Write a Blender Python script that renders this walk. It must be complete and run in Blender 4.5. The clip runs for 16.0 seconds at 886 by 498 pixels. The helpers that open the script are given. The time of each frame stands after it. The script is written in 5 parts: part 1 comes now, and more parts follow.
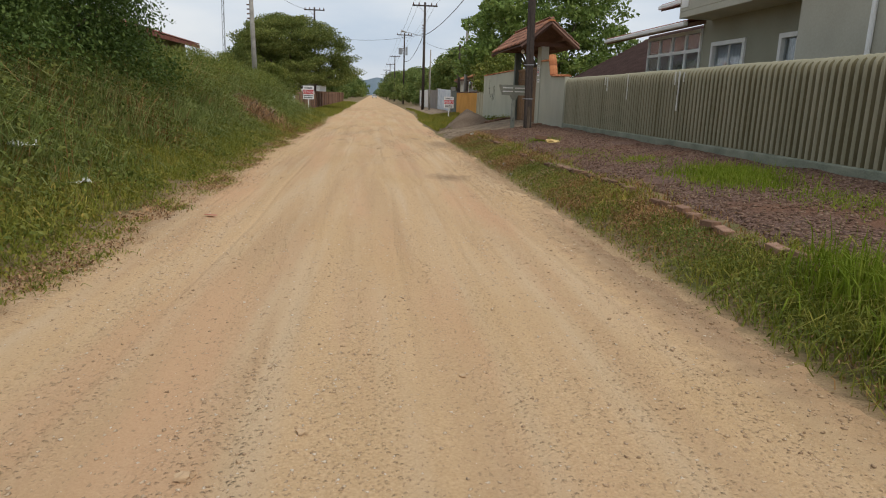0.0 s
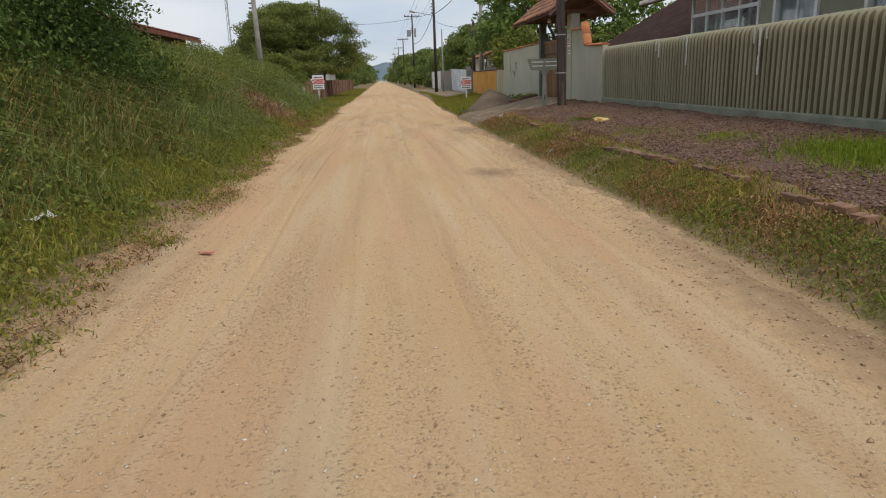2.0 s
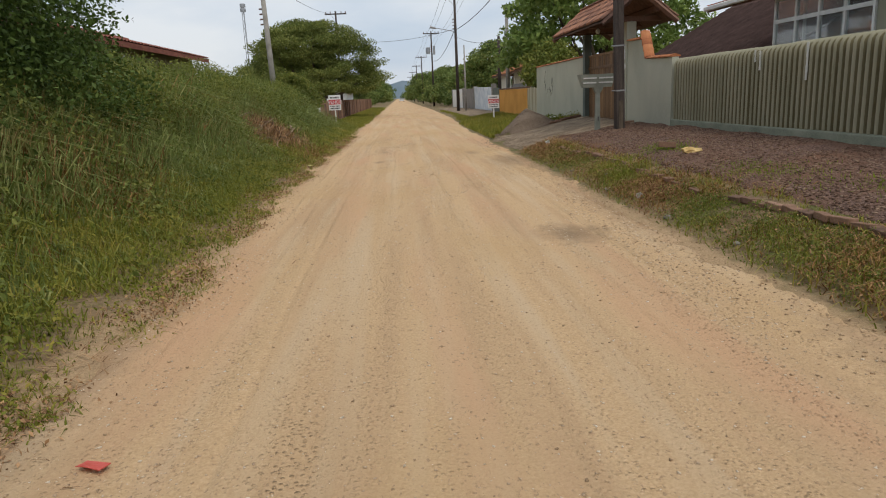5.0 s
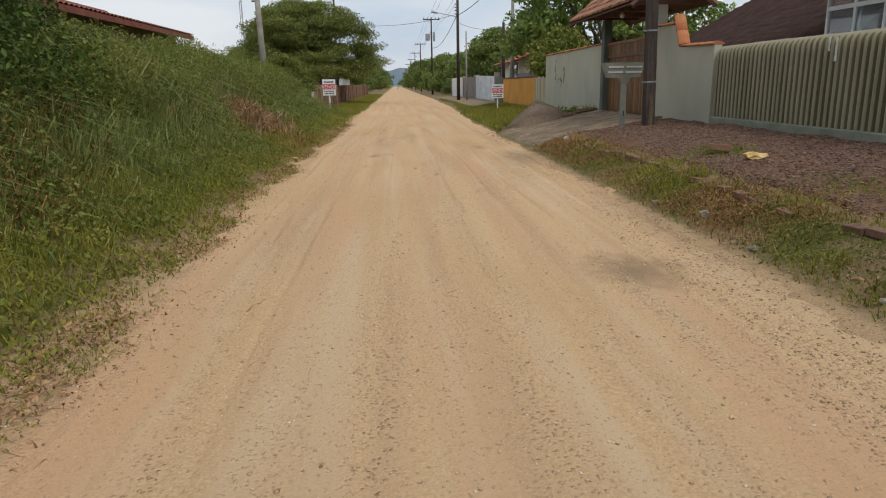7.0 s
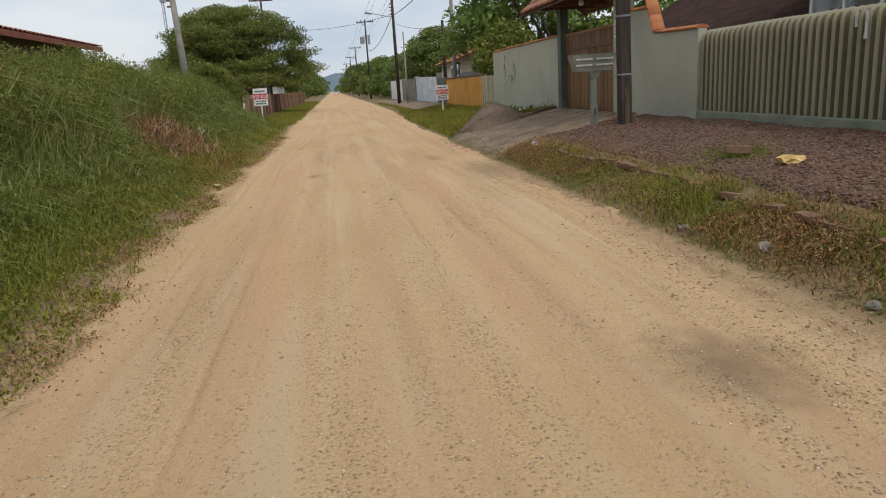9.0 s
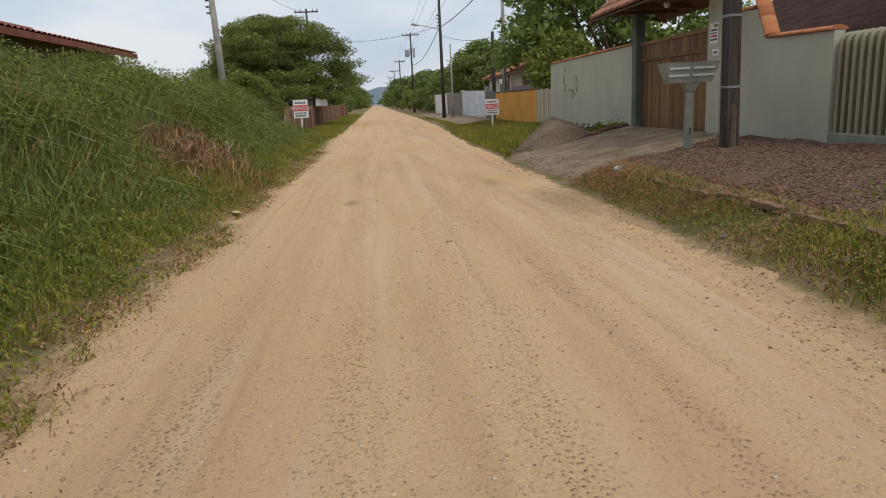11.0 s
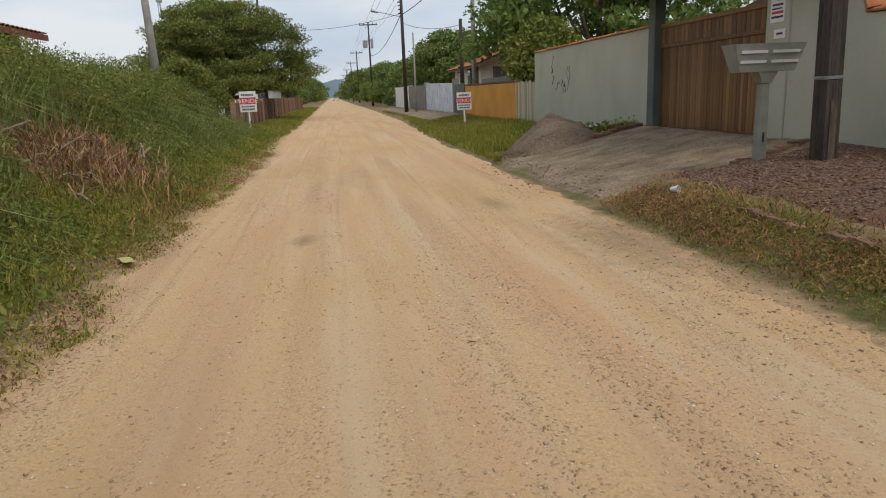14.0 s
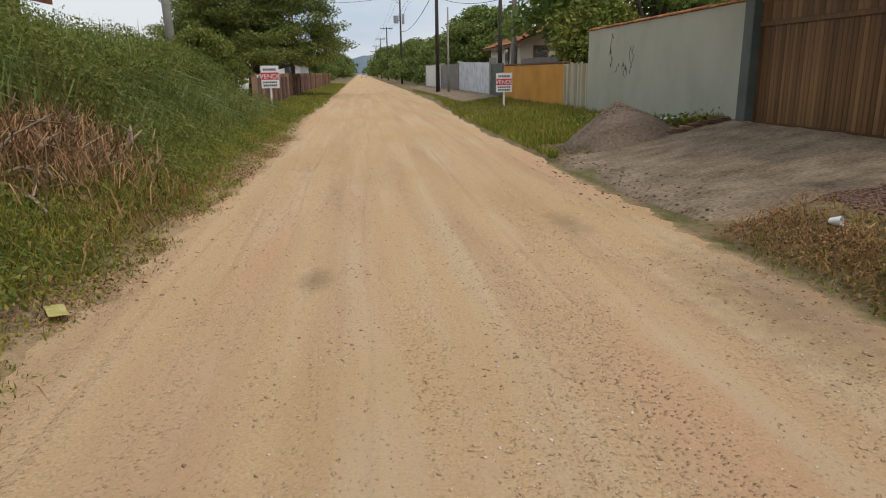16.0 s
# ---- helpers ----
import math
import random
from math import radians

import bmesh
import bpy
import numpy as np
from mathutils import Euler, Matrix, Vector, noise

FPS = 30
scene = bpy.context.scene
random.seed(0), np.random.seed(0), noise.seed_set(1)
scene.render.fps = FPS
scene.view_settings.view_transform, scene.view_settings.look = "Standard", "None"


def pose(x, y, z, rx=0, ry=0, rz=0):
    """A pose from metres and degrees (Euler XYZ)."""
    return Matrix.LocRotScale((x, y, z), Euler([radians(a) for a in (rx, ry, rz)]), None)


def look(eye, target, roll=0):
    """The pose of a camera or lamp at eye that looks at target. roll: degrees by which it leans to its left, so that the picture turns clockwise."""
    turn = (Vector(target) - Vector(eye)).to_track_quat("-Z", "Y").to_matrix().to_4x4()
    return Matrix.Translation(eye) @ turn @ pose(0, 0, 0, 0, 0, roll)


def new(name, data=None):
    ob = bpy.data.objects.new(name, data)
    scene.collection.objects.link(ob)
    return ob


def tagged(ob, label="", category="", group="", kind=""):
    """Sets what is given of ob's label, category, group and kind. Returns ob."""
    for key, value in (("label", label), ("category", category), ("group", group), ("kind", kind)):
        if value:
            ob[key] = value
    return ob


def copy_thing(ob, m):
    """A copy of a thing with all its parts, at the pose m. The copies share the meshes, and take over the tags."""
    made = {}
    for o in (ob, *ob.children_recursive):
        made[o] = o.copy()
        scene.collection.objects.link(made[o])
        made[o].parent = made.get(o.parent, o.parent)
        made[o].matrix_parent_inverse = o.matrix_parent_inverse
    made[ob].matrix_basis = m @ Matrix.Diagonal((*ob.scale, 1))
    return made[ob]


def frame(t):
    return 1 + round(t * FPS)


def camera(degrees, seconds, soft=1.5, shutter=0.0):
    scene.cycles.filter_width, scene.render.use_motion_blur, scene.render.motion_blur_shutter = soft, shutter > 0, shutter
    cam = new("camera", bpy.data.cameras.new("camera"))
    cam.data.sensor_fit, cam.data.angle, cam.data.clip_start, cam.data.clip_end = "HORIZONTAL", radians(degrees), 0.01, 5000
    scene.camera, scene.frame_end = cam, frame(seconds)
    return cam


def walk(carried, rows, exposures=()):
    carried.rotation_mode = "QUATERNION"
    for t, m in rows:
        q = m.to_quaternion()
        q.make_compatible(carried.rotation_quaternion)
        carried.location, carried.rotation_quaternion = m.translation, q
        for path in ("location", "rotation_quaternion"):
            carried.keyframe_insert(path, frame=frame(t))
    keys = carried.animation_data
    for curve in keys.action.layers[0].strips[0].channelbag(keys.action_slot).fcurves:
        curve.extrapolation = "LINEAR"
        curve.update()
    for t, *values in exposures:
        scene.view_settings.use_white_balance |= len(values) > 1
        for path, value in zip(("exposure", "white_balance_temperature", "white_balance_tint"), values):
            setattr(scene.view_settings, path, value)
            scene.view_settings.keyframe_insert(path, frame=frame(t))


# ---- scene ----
cam = camera(66.9, 16.0, 1.05)
PATH = [
    (0, (0.252, 0.560, 1.477), (0.465, 2.499, 1.034), 1.9),
    (0.5, (0.204, 1.041, 1.433), (0.333, 3.000, 1.053), 0.9),
    (1, (0.074, 1.512, 1.442), (0.256, 3.451, 0.986), -0.4),
    (1.5, (0.086, 2.038, 1.444), (0.180, 3.976, 0.959), 1.1),
    (2, (0.028, 2.580, 1.479), (0.183, 4.511, 0.984), -2.0),
    (2.5, (-0.023, 3.085, 1.471), (0.099, 5.035, 1.040), -1.0),
    (3, (0.010, 3.640, 1.499), (0.083, 5.592, 1.070), 0.1),
    (3.2, (-0.057, 3.759, 1.489), (0.039, 5.714, 1.078), -0.5),
    (5.3, (-0.171, 6.085, 1.572), (-0.068, 8.027, 1.108), -2.7),
    (5.5, (-0.166, 6.273, 1.546), (-0.100, 8.210, 1.053), -1.5),
    (6, (-0.187, 6.769, 1.544), (-0.131, 8.713, 1.078), -5.1),
    (6.5, (-0.189, 7.290, 1.524), (-0.058, 9.238, 1.090), -3.6),
    (7, (-0.234, 7.803, 1.521), (-0.110, 9.741, 1.044), -1.0),
    (7.5, (-0.292, 8.311, 1.535), (-0.050, 10.233, 1.039), -3.5),
    (8, (-0.280, 8.866, 1.551), (-0.065, 10.801, 1.096), -2.8),
    (8.5, (-0.320, 9.401, 1.501), (-0.092, 11.341, 1.070), -1.1),
    (9, (-0.250, 9.978, 1.543), (0.028, 11.900, 1.065), -3.7),
    (9.2, (-0.245, 10.165, 1.498), (-0.014, 12.113, 1.112), -3.0),
    (11.3, (-0.288, 12.491, 1.503), (-0.132, 14.432, 1.045), -3.2),
    (11.5, (-0.321, 12.660, 1.543), (-0.140, 14.588, 1.039), -4.5),
    (12, (-0.304, 13.241, 1.526), (-0.135, 15.175, 1.047), -4.3),
    (12.5, (-0.330, 13.783, 1.491), (-0.123, 15.728, 1.073), -1.0),
    (13, (-0.363, 14.297, 1.526), (-0.165, 16.230, 1.054), -3.2),
    (13.5, (-0.319, 14.910, 1.526), (-0.086, 16.836, 1.039), -1.1),
    (14, (-0.339, 15.457, 1.513), (-0.046, 17.383, 1.058), -2.4),
    (14.5, (-0.275, 16.065, 1.510), (0.030, 17.994, 1.080), -2.0),
    (15, (-0.346, 16.593, 1.518), (-0.147, 18.521, 1.026), 1.9),
    (15.5, (-0.372, 17.114, 1.533), (-0.165, 19.031, 1.001), -1.9),
    (16, (-0.342, 17.665, 1.554), (-0.120, 19.586, 1.043), -0.9),
]
walk(cam, [(t, look(eye, target, roll)) for t, eye, target, roll in PATH])

# ---- world, sun, exposure ----
scene.view_settings.exposure = 0.04
world = bpy.data.worlds.new("sky")
scene.world = world
world.use_nodes = True
wn, wl = world.node_tree.nodes, world.node_tree.links
wn.clear()
w_out = wn.new("ShaderNodeOutputWorld")
w_bg = wn.new("ShaderNodeBackground")
w_sky = wn.new("ShaderNodeTexSky")
w_sky.sky_type, w_sky.sun_disc = "NISHITA", False
w_sky.sun_elevation, w_sky.sun_rotation = radians(58), radians(150)
w_sky.dust_density = 3.0
w_dim = wn.new("ShaderNodeMix")
w_dim.data_type, w_dim.blend_type = "RGBA", "MULTIPLY"
w_dim.inputs[0].default_value = 1.0
w_dim.inputs[7].default_value = (0.12, 0.12, 0.12, 1)
wl.new(w_sky.outputs[0], w_dim.inputs[6])
w_co = wn.new("ShaderNodeTexCoord")
w_map = wn.new("ShaderNodeMapping")
w_map.inputs["Scale"].default_value = (1.6, 1.6, 5.0)
w_cl = wn.new("ShaderNodeTexNoise")
w_cl.inputs["Scale"].default_value, w_cl.inputs["Detail"].default_value = 1.7, 6
w_rmp = wn.new("ShaderNodeValToRGB")
w_rmp.color_ramp.elements[0].position, w_rmp.color_ramp.elements[0].color = 0.36, (0.56, 0.65, 0.77, 1)
w_rmp.color_ramp.elements[1].position, w_rmp.color_ramp.elements[1].color = 0.62, (0.81, 0.84, 0.875, 1)
w_mix = wn.new("ShaderNodeMix")
w_mix.data_type = "RGBA"
w_mix.inputs[0].default_value = 0.85
wl.new(w_co.outputs["Generated"], w_map.inputs[0])
wl.new(w_map.outputs[0], w_cl.inputs["Vector"])
wl.new(w_cl.outputs["Fac"], w_rmp.inputs[0])
wl.new(w_dim.outputs[2], w_mix.inputs[6])
wl.new(w_rmp.outputs[0], w_mix.inputs[7])
wl.new(w_mix.outputs[2], w_bg.inputs[0])
w_bg.inputs[1].default_value = 1.0
wl.new(w_bg.outputs[0], w_out.inputs[0])

sun = new("sun", bpy.data.lights.new("sun", "SUN"))
sun.data.energy, sun.data.angle, sun.data.color = 1.5, radians(25), (1.0, 0.95, 0.87)
sun.matrix_world = look((8, -14, 27), (0, 0, 0))


# ---- materials ----
def mat(name, stops, scale=3.0, fine=40.0, rough=0.85, bump=0.3, stretch=(1, 1, 1), vary="", metal=0.0, fine_mix=0.35, through_light=0.0, dist=0.02, spec=0.3):
    """A surface with large patches (scale) and grain (fine) between the colours of stops; vary: 'object' or 'island' shifts each piece."""
    m = bpy.data.materials.new(name)
    m.use_nodes = True
    n, l = m.node_tree.nodes, m.node_tree.links
    bs = n["Principled BSDF"]
    bs.inputs["Roughness"].default_value, bs.inputs["Metallic"].default_value = rough, metal
    bs.inputs["Specular IOR Level"].default_value = spec
    co = n.new("ShaderNodeTexCoord")
    mp = n.new("ShaderNodeMapping")
    mp.inputs["Scale"].default_value = stretch
    l.new(co.outputs["Object"], mp.inputs[0])
    a = n.new("ShaderNodeTexNoise")
    a.inputs["Scale"].default_value, a.inputs["Detail"].default_value = scale, 5
    b = n.new("ShaderNodeTexNoise")
    b.inputs["Scale"].default_value, b.inputs["Detail"].default_value = fine, 4
    l.new(mp.outputs[0], a.inputs["Vector"])
    l.new(mp.outputs[0], b.inputs["Vector"])
    mx = n.new("ShaderNodeMix")
    mx.inputs[0].default_value = fine_mix
    l.new(a.outputs["Fac"], mx.inputs[2])
    l.new(b.outputs["Fac"], mx.inputs[3])
    value = mx.outputs[0]
    if vary:
        rnd = n.new("ShaderNodeObjectInfo").outputs["Random"] if vary == "object" else n.new("ShaderNodeNewGeometry").outputs["Random Per Island"]
        ad = n.new("ShaderNodeMath")
        ad.operation = "MULTIPLY_ADD"
        ad.inputs[1].default_value = 0.42
        sb = n.new("ShaderNodeMath")
        sb.operation = "SUBTRACT"
        sb.inputs[1].default_value = 0.21
        l.new(rnd, ad.inputs[0])
        l.new(value, ad.inputs[2])
        l.new(ad.outputs[0], sb.inputs[0])
        value = sb.outputs[0]
    rp = n.new("ShaderNodeValToRGB")
    els = rp.color_ramp.elements
    while len(els) < len(stops):
        els.new(0.5)
    for e, (p, c) in zip(els, stops):
        e.position, e.color = p, (*c, 1)
    l.new(value, rp.inputs[0])
    l.new(rp.outputs[0], bs.inputs["Base Color"])
    if bump:
        bp = n.new("ShaderNodeBump")
        bp.inputs["Strength"].default_value, bp.inputs["Distance"].default_value = bump, dist
        l.new(mx.outputs[0], bp.inputs["Height"])
        l.new(bp.outputs[0], bs.inputs["Normal"])
    if through_light:
        tr = n.new("ShaderNodeBsdfTranslucent")
        l.new(rp.outputs[0], tr.inputs[0])
        ms = n.new("ShaderNodeMixShader")
        ms.inputs[0].default_value = through_light
        l.new(bs.outputs[0], ms.inputs[1])
        l.new(tr.outputs[0], ms.inputs[2])
        l.new(ms.outputs[0], n["Material Output"].inputs[0])
    return m


def two(c1, c2, lo=0.35, hi=0.65):
    return [(lo, c1), (hi, c2)]


def math_node(n, l, op, a, b=0.0, c=0.0):
    """A Math node; sockets are linked, numbers are set."""
    nd = n.new("ShaderNodeMath")
    nd.operation = op
    for k, v in enumerate((a, b, c)):
        if isinstance(v, (int, float)):
            nd.inputs[k].default_value = v
        else:
            l.new(v, nd.inputs[k])
    return nd.outputs[0]


def rolled_sand(n, l, co, height):
    """Adds crumbs in long bands, and the tread of tyres in narrow wandering lanes, to a height."""
    mp = n.new("ShaderNodeMapping")
    mp.inputs["Scale"].default_value = (1.0, 0.07, 1)
    l.new(co.outputs["Object"], mp.inputs[0])
    band = n.new("ShaderNodeTexNoise")
    band.inputs["Scale"].default_value, band.inputs["Detail"].default_value = 3.2, 4
    l.new(mp.outputs[0], band.inputs["Vector"])
    mask = n.new("ShaderNodeMapRange")
    mask.inputs["From Min"].default_value, mask.inputs["From Max"].default_value = 0.42, 0.68
    l.new(band.outputs["Fac"], mask.inputs[0])
    crumbs = n.new("ShaderNodeTexVoronoi")
    crumbs.inputs["Scale"].default_value = 34
    l.new(co.outputs["Object"], crumbs.inputs["Vector"])
    lump = math_node(n, l, "MAXIMUM", math_node(n, l, "SUBTRACT", 0.36, crumbs.outputs["Distance"]), 0.0)
    height = math_node(n, l, "MULTIPLY_ADD", math_node(n, l, "MULTIPLY", lump, mask.outputs[0]), 6.0, height)
    xyz = n.new("ShaderNodeSeparateXYZ")
    l.new(co.outputs["Object"], xyz.inputs[0])
    sway = math_node(n, l, "MULTIPLY", math_node(n, l, "SINE", math_node(n, l, "MULTIPLY", xyz.outputs[1], 0.33)), 0.12)
    ribs = math_node(n, l, "SINE", math_node(n, l, "MULTIPLY_ADD", xyz.outputs[0], 60.0, math_node(n, l, "MULTIPLY", xyz.outputs[1], 105.0)))
    for lane in (-1.22, 0.78, 1.62):
        off = math_node(n, l, "ABSOLUTE", math_node(n, l, "SUBTRACT", math_node(n, l, "ADD", xyz.outputs[0], sway), lane))
        inside = n.new("ShaderNodeMapRange")
        inside.inputs["From Min"].default_value, inside.inputs["From Max"].default_value = 0.075, 0.055
        l.new(off, inside.inputs[0])
        worn = n.new("ShaderNodeTexNoise")
        worn.inputs["Scale"].default_value = 0.9 + 0.2 * lane
        l.new(co.outputs["Object"], worn.inputs["Vector"])
        shown = n.new("ShaderNodeMapRange")
        shown.inputs["From Min"].default_value, shown.inputs["From Max"].default_value = 0.5, 0.62
        l.new(worn.outputs["Fac"], shown.inputs[0])
        height = math_node(n, l, "MULTIPLY_ADD", math_node(n, l, "MULTIPLY", math_node(n, l, "MULTIPLY", ribs, inside.outputs[0]), shown.outputs[0]), 0.16, height)
    return height


def blend_ground(name, layers, shore=None, stains=()):
    """A ground material: layers of (stops, scale, fine, stretch, lo, hi), each laid over the last where noise runs from lo to hi."""
    m = bpy.data.materials.new(name)
    m.use_nodes = True
    n, l = m.node_tree.nodes, m.node_tree.links
    bs = n["Principled BSDF"]
    bs.inputs["Roughness"].default_value = 0.95
    bs.inputs["Specular IOR Level"].default_value = 0.15
    co = n.new("ShaderNodeTexCoord")
    colour = None
    heights = []
    for stops, scale, fine, stretch, lo, hi in layers:
        mp = n.new("ShaderNodeMapping")
        mp.inputs["Scale"].default_value = stretch
        l.new(co.outputs["Object"], mp.inputs[0])
        a = n.new("ShaderNodeTexNoise")
        a.inputs["Scale"].default_value, a.inputs["Detail"].default_value = scale, 6
        l.new(mp.outputs[0], a.inputs["Vector"])
        b = n.new("ShaderNodeTexNoise")
        b.inputs["Scale"].default_value, b.inputs["Detail"].default_value = fine, 5
        l.new(co.outputs["Object"], b.inputs["Vector"])
        rp = n.new("ShaderNodeValToRGB")
        els = rp.color_ramp.elements
        while len(els) < len(stops):
            els.new(0.5)
        for e, (p, c) in zip(els, stops):
            e.position, e.color = p, (*c, 1)
        l.new(b.outputs["Fac"], rp.inputs[0])
        heights.append(b.outputs["Fac"])
        if colour is None:
            colour = rp.outputs[0]
            continue
        mr = n.new("ShaderNodeMapRange")
        mr.inputs["From Min"].default_value, mr.inputs["From Max"].default_value = lo, hi
        l.new(a.outputs["Fac"], mr.inputs[0])
        mx = n.new("ShaderNodeMix")
        mx.data_type = "RGBA"
        l.new(mr.outputs[0], mx.inputs[0])
        l.new(colour, mx.inputs[6])
        l.new(rp.outputs[0], mx.inputs[7])
        colour = mx.outputs[2]
    for cx, cy, rx, ry, amount in stains:
        mp = n.new("ShaderNodeMapping")
        mp.inputs["Location"].default_value, mp.inputs["Scale"].default_value = (-cx / rx, -cy / ry, 0), (1 / rx, 1 / ry, 0)
        l.new(co.outputs["Object"], mp.inputs[0])
        ln = n.new("ShaderNodeVectorMath")
        ln.operation = "LENGTH"
        l.new(mp.outputs[0], ln.inputs[0])
        nz = n.new("ShaderNodeTexNoise")
        nz.inputs["Scale"].default_value, nz.inputs["Detail"].default_value = 6, 6
        l.new(co.outputs["Object"], nz.inputs["Vector"])
        ad = n.new("ShaderNodeMath")
        ad.operation = "ADD"
        l.new(ln.outputs["Value"], ad.inputs[0])
        l.new(nz.outputs["Fac"], ad.inputs[1])
        mr = n.new("ShaderNodeMapRange")
        mr.inputs["From Min"].default_value, mr.inputs["From Max"].default_value, mr.inputs["To Min"].default_value, mr.inputs["To Max"].default_value = 0.6, 1.5, amount, 0.0
        l.new(ad.outputs[0], mr.inputs[0])
        mx = n.new("ShaderNodeMix")
        mx.data_type = "RGBA"
        mx.inputs[7].default_value = (0.185, 0.125, 0.075, 1)
        l.new(mr.outputs[0], mx.inputs[0])
        l.new(colour, mx.inputs[6])
        colour = mx.outputs[2]
    if shore:
        xyz = n.new("ShaderNodeSeparateXYZ")
        l.new(co.outputs["Object"], xyz.inputs[0])
        fac = []
        for outer, inner in ((-2.75, -2.25), (3.0, 2.6)):
            mr = n.new("ShaderNodeMapRange")
            mr.inputs["From Min"].default_value, mr.inputs["From Max"].default_value = outer, inner
            l.new(xyz.outputs[0], mr.inputs[0])
            fac.append(mr.outputs[0])
        mn = n.new("ShaderNodeMath")
        mn.operation = "MINIMUM"
        l.new(fac[0], mn.inputs[0])
        l.new(fac[1], mn.inputs[1])
        nz = n.new("ShaderNodeTexNoise")
        nz.inputs["Scale"].default_value, nz.inputs["Detail"].default_value = 5, 7
        l.new(co.outputs["Object"], nz.inputs["Vector"])
        ad = n.new("ShaderNodeMath")
        ad.operation = "ADD"
        l.new(mn.outputs[0], ad.inputs[0])
        l.new(nz.outputs["Fac"], ad.inputs[1])
        mr = n.new("ShaderNodeMapRange")
        mr.inputs["From Min"].default_value, mr.inputs["From Max"].default_value = 0.8, 1.25
        l.new(ad.outputs[0], mr.inputs[0])
        tone = n.new("ShaderNodeTexNoise")
        tone.inputs["Scale"].default_value, tone.inputs["Detail"].default_value = 60, 6
        l.new(co.outputs["Object"], tone.inputs["Vector"])
        rp = n.new("ShaderNodeValToRGB")
        rp.color_ramp.elements[0].position, rp.color_ramp.elements[0].color = 0.3, (*shore[0], 1)
        rp.color_ramp.elements[1].position, rp.color_ramp.elements[1].color = 0.7, (*shore[1], 1)
        l.new(tone.outputs["Fac"], rp.inputs[0])
        mx = n.new("ShaderNodeMix")
        mx.data_type = "RGBA"
        l.new(mr.outputs[0], mx.inputs[0])
        l.new(colour, mx.inputs[6])
        l.new(rp.outputs[0], mx.inputs[7])
        colour = mx.outputs[2]
    l.new(colour, bs.inputs["Base Color"])
    bp = n.new("ShaderNodeBump")
    bp.inputs["Strength"].default_value, bp.inputs["Distance"].default_value = 0.85, 0.018
    grit = n.new("ShaderNodeTexNoise")
    grit.inputs["Scale"].default_value, grit.inputs["Detail"].default_value, grit.inputs["Roughness"].default_value = 38, 9, 0.72
    l.new(co.outputs["Object"], grit.inputs["Vector"])
    height = grit.outputs["Fac"]
    if stains:
        height = rolled_sand(n, l, co, height)
    l.new(height, bp.inputs["Height"])
    l.new(bp.outputs[0], bs.inputs["Normal"])
    return m


SAND = blend_ground("packed_sand", [
    ([(0.3, (0.494, 0.326, 0.176)), (0.5, (0.567, 0.384, 0.214)), (0.7, (0.626, 0.437, 0.257))], 1, 60, (1, 1, 1), 0, 1),
    ([(0.3, (0.427, 0.273, 0.152)), (0.7, (0.513, 0.344, 0.200))], 2.0, 70, (1.0, 0.05, 1), 0.46, 0.70),
    ([(0.3, (0.598, 0.437, 0.272)), (0.7, (0.544, 0.388, 0.234))], 3.4, 90, (1.0, 0.04, 1), 0.48, 0.66),
    ([(0.35, (0.531, 0.323, 0.180)), (0.6, (0.580, 0.366, 0.213))], 1.3, 80, (1, 0.12, 1), 0.5, 0.66),
    ([(0.35, (0.490, 0.312, 0.149)), (0.6, (0.544, 0.366, 0.188))], 0.45, 80, (1, 0.5, 1), 0.5, 0.75),
    ([(0.3, (0.335, 0.219, 0.123)), (0.6, (0.427, 0.290, 0.170))], 48, 150, (1, 0.6, 1), 0.61, 0.68),
], stains=((1.68, 13.0, 0.5, 0.7, 0.7), (2.45, 21.6, 0.75, 2.0, 0.6), (2.55, 6.0, 0.45, 4.5, 0.6), (2.6, 14.5, 0.4, 3.5, 0.45), (-0.75, 22.7, 0.18, 0.35, 0.6), (1.75, 24.3, 0.25, 0.8, 0.45), (-2.15, 9.0, 0.3, 6.0, 0.4)))
SOIL = blend_ground("verge_soil", [
    ([(0.3, (0.16, 0.11, 0.06)), (0.65, (0.29, 0.21, 0.12))], 1, 18, (1, 1, 1), 0, 1),
    ([(0.3, (0.08, 0.085, 0.028)), (0.7, (0.17, 0.15, 0.055))], 1.6, 60, (1, 0.6, 1), 0.45, 0.62),
    ([(0.3, (0.2, 0.13, 0.07)), (0.7, (0.32, 0.22, 0.12))], 3.5, 80, (1, 0.6, 1), 0.52, 0.66),
    ([(0.3, (0.07, 0.048, 0.028)), (0.7, (0.14, 0.095, 0.055))], 14, 90, (1, 0.6, 1), 0.58, 0.68),
], ((0.30, 0.205, 0.115), (0.50, 0.345, 0.195)))
GRAVEL_BED = blend_ground("gravel_bed", [
    ([(0.32, (0.055, 0.033, 0.024)), (0.5, (0.135, 0.08, 0.06)), (0.66, (0.23, 0.15, 0.115))], 1, 34, (1, 1, 1), 0, 1),
    ([(0.3, (0.12, 0.06, 0.038)), (0.7, (0.21, 0.115, 0.072))], 1.1, 60, (1, 1, 1), 0.48, 0.68),
])
TUFT = mat("fresh_grass", [(0.15, (0.11, 0.16, 0.014)), (0.5, (0.2, 0.27, 0.025)), (0.85, (0.33, 0.35, 0.06))], 0.8, 9, 0.6, 0, vary="island", through_light=0.35, spec=0.12)
